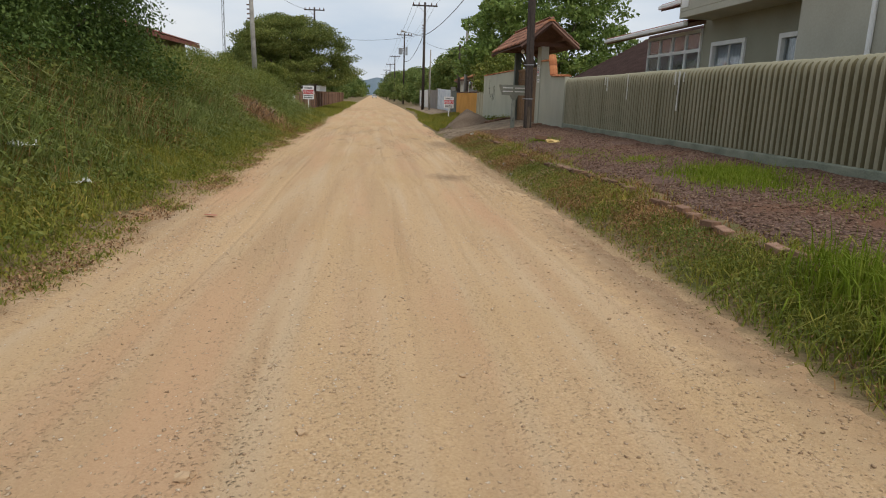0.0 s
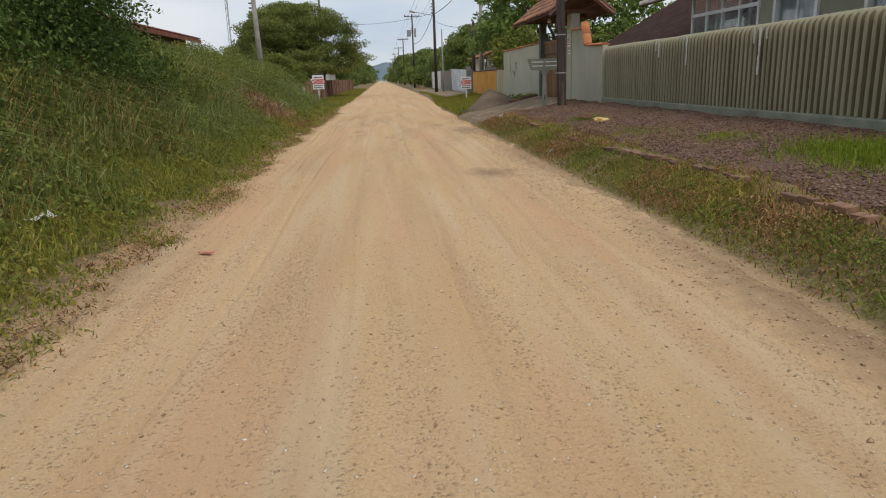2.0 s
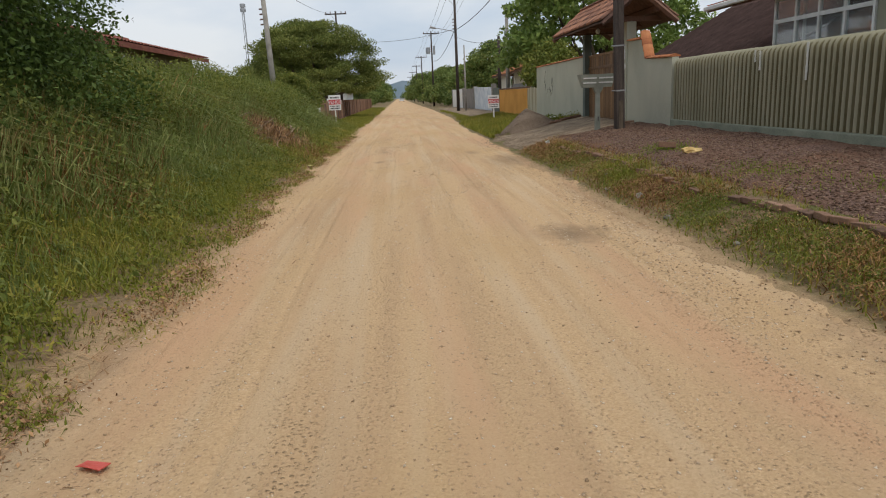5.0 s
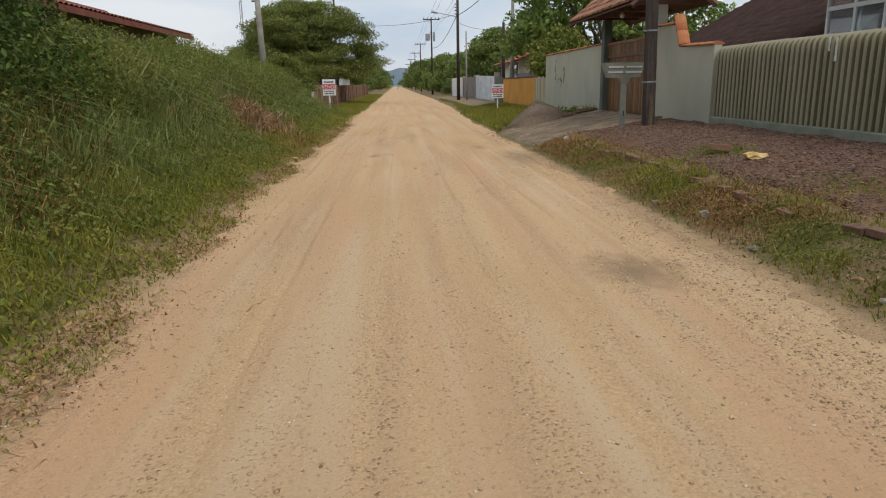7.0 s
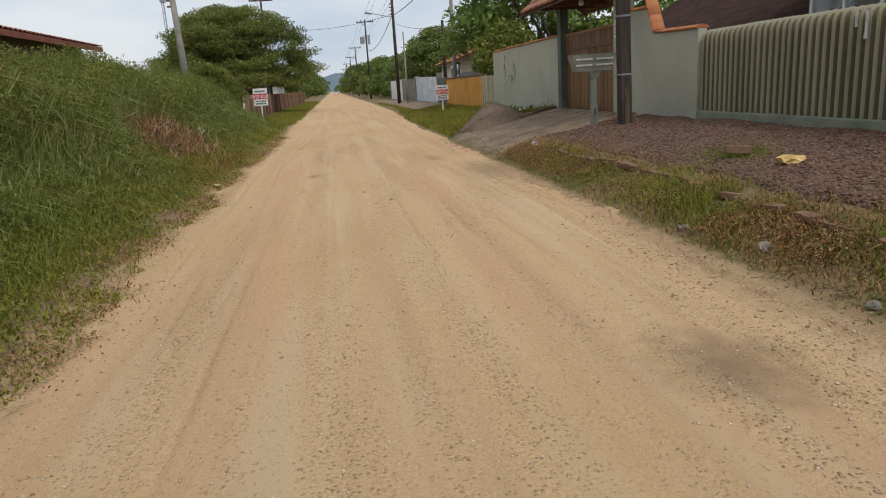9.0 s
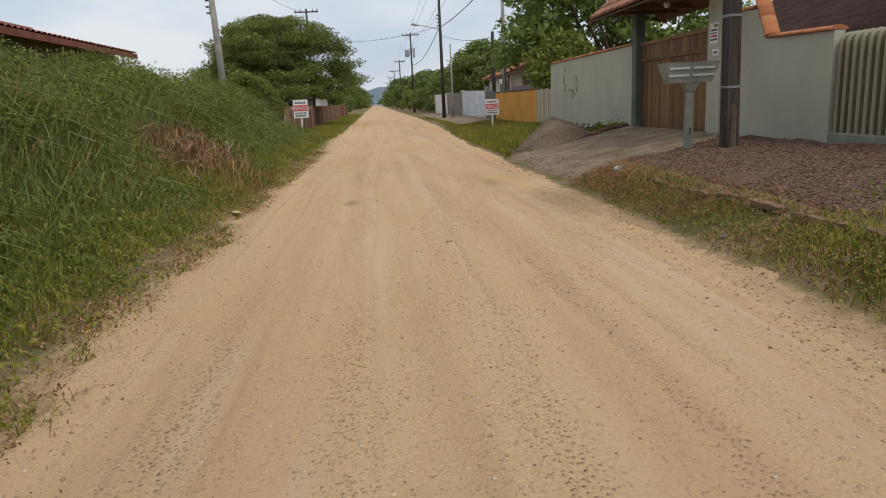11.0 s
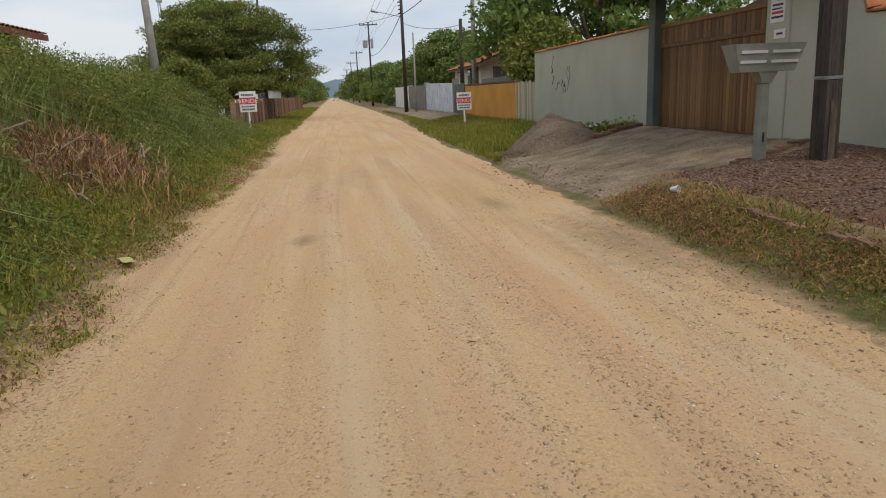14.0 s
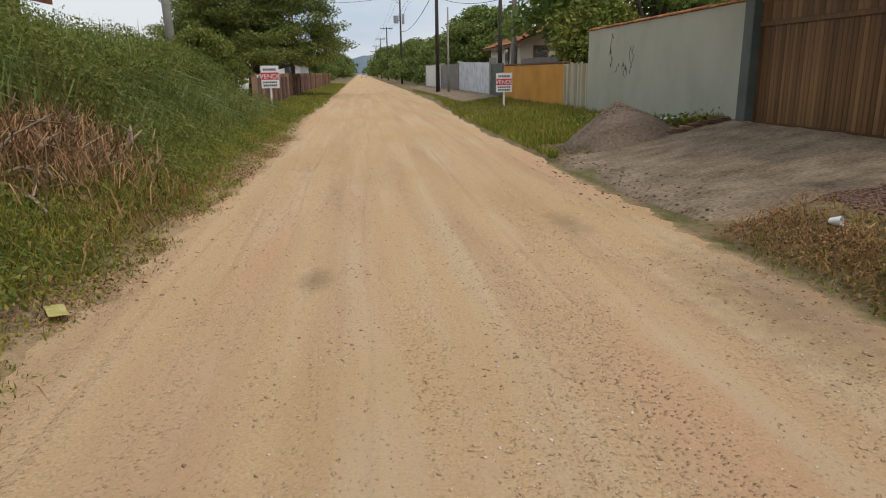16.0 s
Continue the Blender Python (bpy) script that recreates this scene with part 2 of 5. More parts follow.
GRAVEL = mat("crushed_gravel", [(0.25, (0.087, 0.052, 0.035)), (0.50, (0.181, 0.108, 0.075)), (0.75, (0.291, 0.201, 0.143))], 9, 60, 0.9, 0.2, vary="island", spec=0.12)
PILE = mat("grey_gravel", [(0.25, (0.107, 0.076, 0.054)), (0.50, (0.186, 0.138, 0.099)), (0.75, (0.277, 0.210, 0.156))], 20, 70, 0.95, 0.5, vary="island", spec=0.12)
PEBBLE = mat("road_pebble", [(0.20, (0.40, 0.28, 0.18)), (0.50, (0.58, 0.44, 0.30)), (0.85, (0.78, 0.70, 0.58))], 9, 60, 0.9, 0.2, vary="island", spec=0.12)
CLOD = mat("dark_clod", [(0.20, (0.281, 0.185, 0.110)), (0.80, (0.562, 0.400, 0.246))], 9, 60, 0.95, 0.2, vary="island", spec=0.12)
GRASS = mat("grass", [(0.15, (0.116, 0.139, 0.019)), (0.45, (0.201, 0.219, 0.035)), (0.72, (0.354, 0.297, 0.062)), (0.90, (0.572, 0.354, 0.112))], 0.8, 9, 0.6, 0, vary="island", through_light=0.3, spec=0.12)
REED = mat("tall_grass", [(0.15, (0.106, 0.148, 0.036)), (0.50, (0.195, 0.244, 0.066)), (0.80, (0.385, 0.377, 0.147)), (0.95, (0.637, 0.458, 0.220))], 0.7, 9, 0.55, 0, vary="island", through_light=0.3, spec=0.12)
DRY = mat("dry_grass", [(0.20, (0.131, 0.064, 0.023)), (0.50, (0.262, 0.137, 0.050)), (0.80, (0.423, 0.255, 0.107))], 1, 9, 0.8, 0, vary="island", spec=0.12)
WEED = mat("weed_leaf", [(0.20, (0.084, 0.110, 0.022)), (0.50, (0.168, 0.198, 0.043)), (0.85, (0.313, 0.294, 0.077))], 0.8, 9, 0.55, 0, vary="island", through_light=0.3, spec=0.12)
LEAF_DARK = mat("dark_leaf", [(0.20, (0.043, 0.076, 0.018)), (0.50, (0.086, 0.134, 0.030)), (0.85, (0.161, 0.216, 0.053))], 0.5, 9, 0.5, 0, vary="island", through_light=0.2, spec=0.12)
LEAF_OLIVE = mat("olive_leaf", [(0.20, (0.086, 0.110, 0.031)), (0.50, (0.163, 0.195, 0.049)), (0.85, (0.309, 0.317, 0.090))], 0.3, 9, 0.55, 0, vary="island", through_light=0.25, spec=0.12)
LEAF_MID = mat("green_leaf", [(0.20, (0.076, 0.122, 0.034)), (0.50, (0.153, 0.208, 0.055)), (0.85, (0.304, 0.325, 0.099))], 0.4, 9, 0.5, 0, vary="island", through_light=0.25, spec=0.12)
LEAF_YEL = mat("yellow_green_leaf", [(0.20, (0.090, 0.123, 0.026)), (0.50, (0.199, 0.229, 0.048)), (0.85, (0.397, 0.344, 0.095))], 0.4, 9, 0.5, 0, vary="island", through_light=0.25, spec=0.12)
LEAF_SHRUB = mat("shrub_leaf", [(0.20, (0.040, 0.068, 0.016)), (0.50, (0.076, 0.121, 0.028)), (0.85, (0.141, 0.193, 0.049))], 0.5, 9, 0.5, 0, vary="island", through_light=0.2, spec=0.12)
LEAF_ALMOND = mat("almond_leaf", [(0.20, (0.086, 0.130, 0.035)), (0.50, (0.164, 0.236, 0.056)), (0.85, (0.308, 0.367, 0.103))], 0.5, 9, 0.45, 0, vary="island", through_light=0.3, spec=0.12)
BARK = mat("bark", two((0.06, 0.045, 0.032), (0.16, 0.125, 0.09)), 6, 40, 0.95, 0.8, (1, 1, 0.25))
DEAD = mat("dead_branch", two((0.163, 0.115, 0.077), (0.365, 0.278, 0.192)), 6, 40, 0.95, 0.6, (1, 1, 0.4), vary="object", spec=0.12)
STRAW = mat("dead_twigs", two((0.164, 0.091, 0.046), (0.446, 0.267, 0.137)), 3, 30, 0.95, 0, vary="island", spec=0.12)
PAINT_GREEN = mat("grey_green_wall_paint", [(0.25, (0.337, 0.336, 0.263)), (0.50, (0.428, 0.426, 0.337)), (0.75, (0.491, 0.484, 0.383))], 1.1, 26, 0.85, 0.15, (1, 1, 0.6), fine_mix=0.25)
PAINT_POST = mat("dark_green_post_paint", two((0.085, 0.105, 0.09), (0.135, 0.155, 0.135)), 2, 30, 0.8, 0.15)
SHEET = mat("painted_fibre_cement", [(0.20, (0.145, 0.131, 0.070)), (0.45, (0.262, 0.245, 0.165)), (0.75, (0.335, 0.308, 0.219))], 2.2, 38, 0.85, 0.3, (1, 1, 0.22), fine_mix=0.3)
SHEET_BROWN = mat("brown_fibre_cement", [(0.2, (0.085, 0.07, 0.036)), (0.5, (0.14, 0.12, 0.066)), (0.8, (0.2, 0.175, 0.105))], 2.2, 38, 0.95, 0.4, (1, 1, 0.22))
CONC_GREEN = mat("stained_plinth", two((0.144, 0.163, 0.120), (0.270, 0.282, 0.216)), 2.5, 30, 0.9, 0.4, (1, 1, 1.5))
FLAKE = mat("flaked_whitewash", two((0.42, 0.42, 0.38), (0.62, 0.62, 0.57)), 6, 40, 0.9, 0.3)
TILE = mat("terracotta_tile", [(0.2, (0.22, 0.075, 0.035)), (0.5, (0.42, 0.155, 0.065)), (0.8, (0.56, 0.25, 0.11))], 5, 40, 0.85, 0.4, vary="object")
TILE_OLD = mat("weathered_tile", [(0.2, (0.11, 0.06, 0.045)), (0.5, (0.24, 0.115, 0.075)), (0.8, (0.40, 0.19, 0.11))], 5, 40, 0.9, 0.5, vary="object")
ROOF_RED = mat("red_roof", two((0.160, 0.048, 0.035), (0.304, 0.109, 0.070)), 2, 20, 0.85, 0.3)
ROOF_BROWN = mat("brown_roof", two((0.075, 0.042, 0.034), (0.15, 0.088, 0.07)), 2.2, 24, 0.9, 0.4)
WOOD_GATE = mat("varnished_gate_wood", [(0.20, (0.078, 0.035, 0.012)), (0.50, (0.166, 0.084, 0.030)), (0.80, (0.270, 0.148, 0.056))], 3, 26, 0.55, 0.3, (6, 6, 0.35), vary="object")
WOOD_POLE = mat("dark_weathered_pole", two((0.026, 0.019, 0.016), (0.085, 0.066, 0.056)), 5, 40, 0.85, 0.7, (3, 3, 0.25))
WOOD_FENCE = mat("bleached_boards", two((0.33, 0.29, 0.19), (0.52, 0.47, 0.34)), 4, 30, 0.9, 0.3, (4, 4, 0.4), vary="object")
CONC = mat("concrete", two((0.22, 0.205, 0.18), (0.36, 0.34, 0.30)), 3, 35, 0.9, 0.4)
CONC_DRIVE = mat("worn_driveway_concrete", [(0.34, (0.104, 0.072, 0.046)), (0.46, (0.208, 0.150, 0.097)), (0.56, (0.287, 0.213, 0.141)), (0.68, (0.404, 0.307, 0.199))], 2.4, 26, 0.95, 1.0, (0.8, 1.15, 1), fine_mix=0.5, dist=0.03)
MAIL = mat("grey_green_cement", two((0.19, 0.2, 0.165), (0.28, 0.285, 0.24)), 5, 50, 0.85, 0.25)
WHITE = mat("white_paint", two((0.66, 0.66, 0.63), (0.80, 0.80, 0.77)), 3, 30, 0.6, 0.05)
SIGN_WHITE = mat("white_sign_board", two((0.70, 0.70, 0.69), (0.80, 0.80, 0.79)), 5, 30, 0.5, 0)
SIGN_RED = mat("red_sign_print", two((0.48, 0.035, 0.045), (0.58, 0.05, 0.06)), 5, 30, 0.5, 0)
INK = mat("black_print", two((0.02, 0.02, 0.025), (0.05, 0.05, 0.055)), 5, 30, 0.5, 0)
YELLOW = mat("ochre_wall_paint", [(0.25, (0.44, 0.195, 0.03)), (0.5, (0.60, 0.29, 0.055)), (0.75, (0.66, 0.34, 0.075))], 1.0, 25, 0.85, 0.1)
BLUEWHITE = mat("patchy_whitewashed_wall", [(0.35, (0.40, 0.47, 0.54)), (0.55, (0.66, 0.70, 0.73)), (0.7, (0.76, 0.77, 0.77))], 2.4, 20, 0.9, 0.1)
GREYWALL = mat("grey_rendered_wall", two((0.21, 0.19, 0.17), (0.31, 0.285, 0.26)), 1.5, 24, 0.9, 0.2)
CREAM = mat("cream_wall", two((0.62, 0.53, 0.40), (0.76, 0.68, 0.54)), 1.2, 24, 0.85, 0.1)
HOUSE = mat("olive_beige_render", [(0.25, (0.235, 0.225, 0.165)), (0.5, (0.285, 0.275, 0.205)), (0.75, (0.32, 0.31, 0.235))], 0.9, 30, 0.85, 0.12)
HOUSE_LIGHT = mat("light_beige_render", two((0.36, 0.345, 0.275), (0.44, 0.425, 0.345)), 0.9, 30, 0.85, 0.12)
BEIGE = mat("beige_house_wall", two((0.210, 0.162, 0.105), (0.285, 0.223, 0.154)), 1.2, 30, 0.85, 0.12)
BRICK = mat("orange_brick", [(0.2, (0.20, 0.075, 0.04)), (0.5, (0.36, 0.14, 0.075)), (0.8, (0.46, 0.22, 0.13))], 8, 40, 0.9, 0.5, vary="object")
BRICK_OLD = mat("dirty_brick", [(0.2, (0.10, 0.06, 0.04)), (0.5, (0.22, 0.125, 0.08)), (0.8, (0.36, 0.22, 0.15))], 8, 40, 0.95, 0.6, vary="object")
STONE_YEL = mat("yellow_painted_rubble", two((0.56, 0.36, 0.12), (0.72, 0.54, 0.26)), 8, 40, 0.9, 0.4)
STONE = mat("grey_stone", two((0.17, 0.155, 0.135), (0.34, 0.31, 0.27)), 9, 40, 0.9, 0.4, vary="object")
BOARD = mat("dark_red_fence_boards", two((0.09, 0.05, 0.038), (0.19, 0.105, 0.075)), 3, 30, 0.9, 0.3, (4, 4, 0.4), vary="object")
METAL = mat("galvanised_metal", two((0.25, 0.26, 0.27), (0.42, 0.43, 0.44)), 5, 40, 0.45, 0.1, metal=0.7)
CABLE = mat("black_cable", two((0.02, 0.02, 0.022), (0.04, 0.04, 0.042)), 5, 40, 0.6, 0)
CERAMIC = mat("brown_insulator", two((0.09, 0.05, 0.035), (0.16, 0.09, 0.06)), 5, 40, 0.3, 0)
PLASTIC = mat("white_plastic_litter", two((0.60, 0.61, 0.60), (0.78, 0.78, 0.77)), 7, 50, 0.45, 0.2)
PLASTIC_YEL = mat("yellow_litter", two((0.36, 0.31, 0.07), (0.52, 0.46, 0.16)), 7, 50, 0.5, 0.2)
PLASTIC_RED = mat("red_litter", two((0.50, 0.07, 0.05), (0.62, 0.14, 0.11)), 7, 50, 0.5, 0.2)
CURTAIN = mat("pale_curtain", two((0.32, 0.33, 0.40), (0.52, 0.53, 0.58)), 2, 20, 0.9, 0.2, (12, 12, 0.3))
# distance haze is mixed into the hill's blue-grey base colour
HILL = mat("haze_tinted_hill", two((0.12, 0.165, 0.2), (0.16, 0.205, 0.235)), 0.02, 0.2, 0.95, 0)
CAR_PAINT = mat("white_car_paint", two((0.62, 0.63, 0.64), (0.72, 0.73, 0.74)), 2, 20, 0.25, 0)
RUBBER = mat("tyre_rubber", two((0.02, 0.02, 0.02), (0.04, 0.04, 0.04)), 9, 40, 0.9, 0)
GLASS = bpy.data.materials.new("window_glass")
GLASS.use_nodes = True
_g = GLASS.node_tree.nodes["Principled BSDF"]
_g.inputs["Base Color"].default_value = (0.75, 0.8, 0.8, 1)
_g.inputs["Roughness"].default_value, _g.inputs["Transmission Weight"].default_value, _g.inputs["IOR"].default_value = 0.03, 0.92, 1.45


# ---- building helpers ----
def link(name, mesh, material, parent=None, label=""):
    if material and not mesh.materials:
        mesh.materials.append(material)
    ob = new(name, mesh)
    if parent:
        ob.parent = parent
    if label:
        ob["label"] = label
    return ob


def part(name, bm, material, parent=None, label="", smooth=False):
    mesh = bpy.data.meshes.new(name)
    bm.normal_update()
    for f in bm.faces:
        f.smooth = smooth
    bm.to_mesh(mesh)
    bm.free()
    return link(name, mesh, material, parent, label)


def thing(name, label, category, at=(0, 0, 0), group="", kind="", rz=0.0):
    ob = new(name)
    ob.empty_display_size = 0.2
    ob.matrix_basis = pose(*at, 0, 0, rz)
    return tagged(ob, label, category, group, kind)


def np_mesh(name, verts, faces):
    """A mesh from arrays: verts (n, 3) and faces (m, 3 or 4)."""
    verts, faces = np.asarray(verts, np.float32), np.asarray(faces, np.int32)
    k = faces.shape[1]
    mesh = bpy.data.meshes.new(name)
    mesh.vertices.add(len(verts))
    mesh.vertices.foreach_set("co", verts.ravel())
    mesh.loops.add(faces.size)
    mesh.loops.foreach_set("vertex_index", faces.ravel())
    mesh.polygons.add(len(faces))
    mesh.polygons.foreach_set("loop_start", np.arange(0, faces.size, k, dtype=np.int32))
    mesh.update(calc_edges=True)
    return mesh


def box(bm, x0, x1, y0, y1, z0, z1, bevel=0.0):
    r = bmesh.ops.create_cube(bm, size=1.0, matrix=Matrix.Translation(((x0 + x1) / 2, (y0 + y1) / 2, (z0 + z1) / 2)) @ Matrix.Diagonal((abs(x1 - x0), abs(y1 - y0), abs(z1 - z0), 1)))
    if bevel:
        es = list({e for v in r["verts"] for e in v.link_edges})
        bmesh.ops.bevel(bm, geom=es, offset=bevel, segments=1, affect="EDGES")
    return bm


def boxed(x0, x1, y0, y1, z0, z1, bevel=0.0):
    return box(bmesh.new(), x0, x1, y0, y1, z0, z1, bevel)


def tube(bm, a, b, r0, r1, sides=8):
    a, b = Vector(a), Vector(b)
    d = b - a
    turn = d.to_track_quat("Z", "Y").to_matrix().to_4x4()
    bmesh.ops.create_cone(bm, cap_ends=True, segments=sides, radius1=r0, radius2=r1, depth=d.length, matrix=Matrix.Translation((a + b) / 2) @ turn)
    return bm


def rock_bm(size, seed, flat=0.7, sub=1):
    bm = bmesh.new()
    bmesh.ops.create_icosphere(bm, subdivisions=sub, radius=1.0)
    for v in bm.verts:
        k = 0.75 + 0.5 * noise.noise(v.co * 1.3 + Vector((seed * 7.1, seed, 0)))
        v.co = Vector((v.co.x * size[0], v.co.y * size[1], v.co.z * size[2])) * k
    return bm


def smoothstep(a, b, v):
    u = np.clip((np.asarray(v, float) - a) / (b - a), 0, 1)
    return u * u * (3 - 2 * u)


def waves(x, y, seed, f=1.0):
    """Cheap rolling noise from a few sines, about -1 to 1."""
    r = np.random.RandomState(seed)
    s = 0
    for i in range(6):
        a, p, k = r.uniform(0, 6.28), r.uniform(0, 6.28), f * (1.0 + 0.8 * i)
        s = s + np.sin(k * (x * math.cos(a) + y * math.sin(a)) + p) / (1 + 0.5 * i)
    return s / 2.2


# ---- the lie of the land ----
ROAD_L, ROAD_R = -2.25, 2.72


def road_left(y):
    return ROAD_L + 0.16 * waves(0 * y, y, 3, 0.9) - 0.1 * smoothstep(60, 200, y)


def road_right(y):
    return ROAD_R + 0.12 * waves(0 * y, y, 5, 0.9) + 0.25 * smoothstep(24, 32, y) + 0.9 * smoothstep(36, 60, y)


def bank_top(y):
    return 0.15 + 1.05 * (1 - smoothstep(37, 46, y))


def land(x, y):
    """Height of the ground: road level, the raised verge and the overgrown bank."""
    x, y = np.asarray(x, float), np.asarray(y, float)
    near = np.interp(x, [2.92, 3.3, 3.75, 6.2, 7], [0, 0.14, 0.31, 0.64, 0.66])
    drive = np.interp(x, [2.8, 6.15, 7], [-0.03, 0.60, 0.63])
    far = np.interp(x, [2.9, 4.4, 6.2, 7], [0, 0.17, 0.40, 0.43])
    in_drive = smoothstep(23.4, 23.75, y) * (1 - smoothstep(28.8, 29.1, y))
    right = near * (1 - smoothstep(29, 31, y)) + far * smoothstep(29, 31, y)
    right = right * (1 - in_drive) + drive * in_drive
    right = right * (1 - 0.45 * smoothstep(50, 90, y))
    left = np.interp(x, [-3.0, -2.2], [0.1, 0]) + (bank_top(y) - 0.1) * smoothstep(-2.9, -5.7, x)
    rough = 0.018 * waves(x, y, 11, 3.1) * ((x < -2.4) | (x > 3.0))
    return np.where(x > 0, np.maximum(right, 0), left) + rough


def axis(*spans):
    out = []
    for a, b, n in spans:
        out += list(np.linspace(a, b, n, endpoint=False))
    return np.array(out + [spans[-1][1]])


def sheet(name, xs, ys, height):
    X, Y = np.meshgrid(xs, ys)
    Z = height(X, Y)
    V = np.stack([X, Y, Z], -1).reshape(-1, 3)
    nx, ny = len(xs), len(ys)
    i = (np.arange(ny - 1)[:, None] * nx + np.arange(nx - 1)[None]).ravel()
    mesh = np_mesh(name, V, np.stack([i, i + 1, i + nx + 1, i + nx], -1))
    mesh.polygons.foreach_set("use_smooth", np.ones(len(mesh.polygons), bool))
    return mesh


def ground_height(x, y):
    inside = smoothstep(-0.05, 0.25, x - road_left(y)) * smoothstep(-0.05, 0.25, road_right(y) - x)
    return land(x, y) - 0.05 * inside


ground = link("ground", sheet("ground", axis((-1500, -60, 12), (-60, -12, 16), (-12, -1.6, 90), (-1.6, 2.3, 10), (2.3, 7.2, 70), (7.2, 60, 14), (60, 1500, 12)),
              axis((-60, -4, 12), (-4, 46, 420), (46, 140, 70), (140, 2500, 20)), ground_height), SOIL)
tagged(ground, "earthy roadside ground with patchy grass", "ground", kind="structure")


def road_height(x, y):
    l, r = road_left(y), road_right(y)
    edge = np.minimum(x - l + 0.16 * waves(x, y, 8, 4) + 0.06 * waves(x, y, 18, 13), r - x + 0.16 * waves(x, y, 9, 4) + 0.06 * waves(x, y, 19, 13))
    tracks = sum(-d * np.exp(-((x - c - 0.1 * waves(0 * y, y, 20 + i, 0.35)) / w) ** 2) for i, (c, w, d) in enumerate(((-1.35, 0.16, 0.014), (-0.75, 0.1, 0.009), (0.15, 0.12, 0.008), (0.85, 0.17, 0.014), (1.7, 0.14, 0.016), (2.2, 0.1, 0.012))))
    for i, (c, w, d) in enumerate(((-1.9, 0.035, 0.012), (-1.52, 0.03, 0.012), (-1.12, 0.028, 0.013), (-0.35, 0.03, 0.009), (0.5, 0.03, 0.011), (1.02, 0.028, 0.013), (1.4, 0.03, 0.011), (1.95, 0.035, 0.016), (2.35, 0.04, 0.016))):
        rut = (x - c - 0.09 * waves(0 * y, y, 50 + i, 0.3)) / w
        tracks = tracks + 0.7 * d * (0.55 * np.exp(-(rut - 2.0) ** 2) - np.exp(-rut ** 2)) * (0.35 + 0.65 * smoothstep(-0.3, 0.5, waves(x * 0, y, 70 + i, 0.5)))
    fine = 0.003 * waves(x * 1.0, y * 0.12, 31, 9) + 0.001 * waves(x, y, 33, 23)
    return 0.018 + tracks + fine - 0.075 * (1 - smoothstep(-0.22, 0.2, edge))


road = link("road", sheet("road", axis((-2.9, -1.9, 40), (-1.9, 2.6, 300), (2.6, 5.0, 60)), axis((-4, 0, 30), (0, 34, 620), (34, 110, 150), (110, 700, 60)), road_height), SAND)
tagged(road, "unpaved road of pale tan packed sand with tyre tracks", "road", kind="structure")


# ---- scattered stuff ----
def scatter_rocks(name, material, xs, ys, sizes, base, label, category, seed):
    """Many small angular stones in one mesh."""
    r = np.random.RandomState(seed)
    n = len(xs)
    p = (1 + 5 ** 0.5) / 2
    unit = np.array([(1, 1, 1), (1, -1, -1), (-1, 1, -1), (-1, -1, 1), (p, 0, 0), (-p, 0, 0), (0, p, 0), (0, -p, 0)]) / 1.6
    faces = np.array([(0, 6, 4), (0, 4, 7), (4, 1, 7), (4, 6, 1), (6, 2, 1), (6, 5, 2), (0, 3, 5), (0, 5, 6), (3, 0, 7), (3, 7, 5), (7, 2, 5), (7, 1, 2)])
    a = r.uniform(0, 6.28, n)
    c, s = np.cos(a)[:, None], np.sin(a)[:, None]
    v = unit[None] * (0.65 + 0.7 * r.rand(n, 8, 1)) * np.asarray(sizes)[:, None, None] * np.array([1, 0.8, 0.6])
    w = np.stack([v[..., 0] * c - v[..., 1] * s, v[..., 0] * s + v[..., 1] * c, v[..., 2]], -1)
    w += np.stack([xs, ys, base + 0.25 * np.asarray(sizes)], -1)[:, None]
    f = (faces[None] + 8 * np.arange(n)[:, None, None]).reshape(-1, 3)
    return tagged(link(name, np_mesh(name, w.reshape(-1, 3), f), material), label, category, kind="stuff")


def blades(name, material, xs, ys, zs, hs, width, lean, label, category, seed, droop=0.5):
    """Grass: bent, tapering blades with three faces each, in one mesh."""
    r = np.random.RandomState(seed)
    n = len(xs)
    a, b = r.uniform(0, 6.28, n), r.uniform(0, 6.28, n)
    w = width * (0.6 + 0.8 * r.rand(n))
    le = lean * hs * r.rand(n)
    p = np.stack([xs, ys, zs - 0.02], -1)
    side = np.stack([np.cos(a), np.sin(a), 0 * a], -1) * w[:, None] / 2
    out = np.stack([np.cos(b), np.sin(b), 0 * b], -1)
    mid = p + out * (0.35 * le)[:, None] + np.stack([0 * a, 0 * a, hs * 0.6], -1)
    tip = p + out * (le * 1.15)[:, None] + np.stack([0 * a, 0 * a, hs * (1 - droop * (le / np.maximum(hs, 1e-3)) * 0.6)], -1)
    V = np.stack([p - side, p + side, mid - side * 0.8, mid + side * 0.8, tip], 1).reshape(-1, 3)
    f = np.array([(0, 1, 3), (0, 3, 2), (2, 3, 4)])
    F = (f[None] + 5 * np.arange(n)[:, None, None]).reshape(-1, 3)
    return tagged(link(name, np_mesh(name, V, F), material), label, category, kind="stuff")


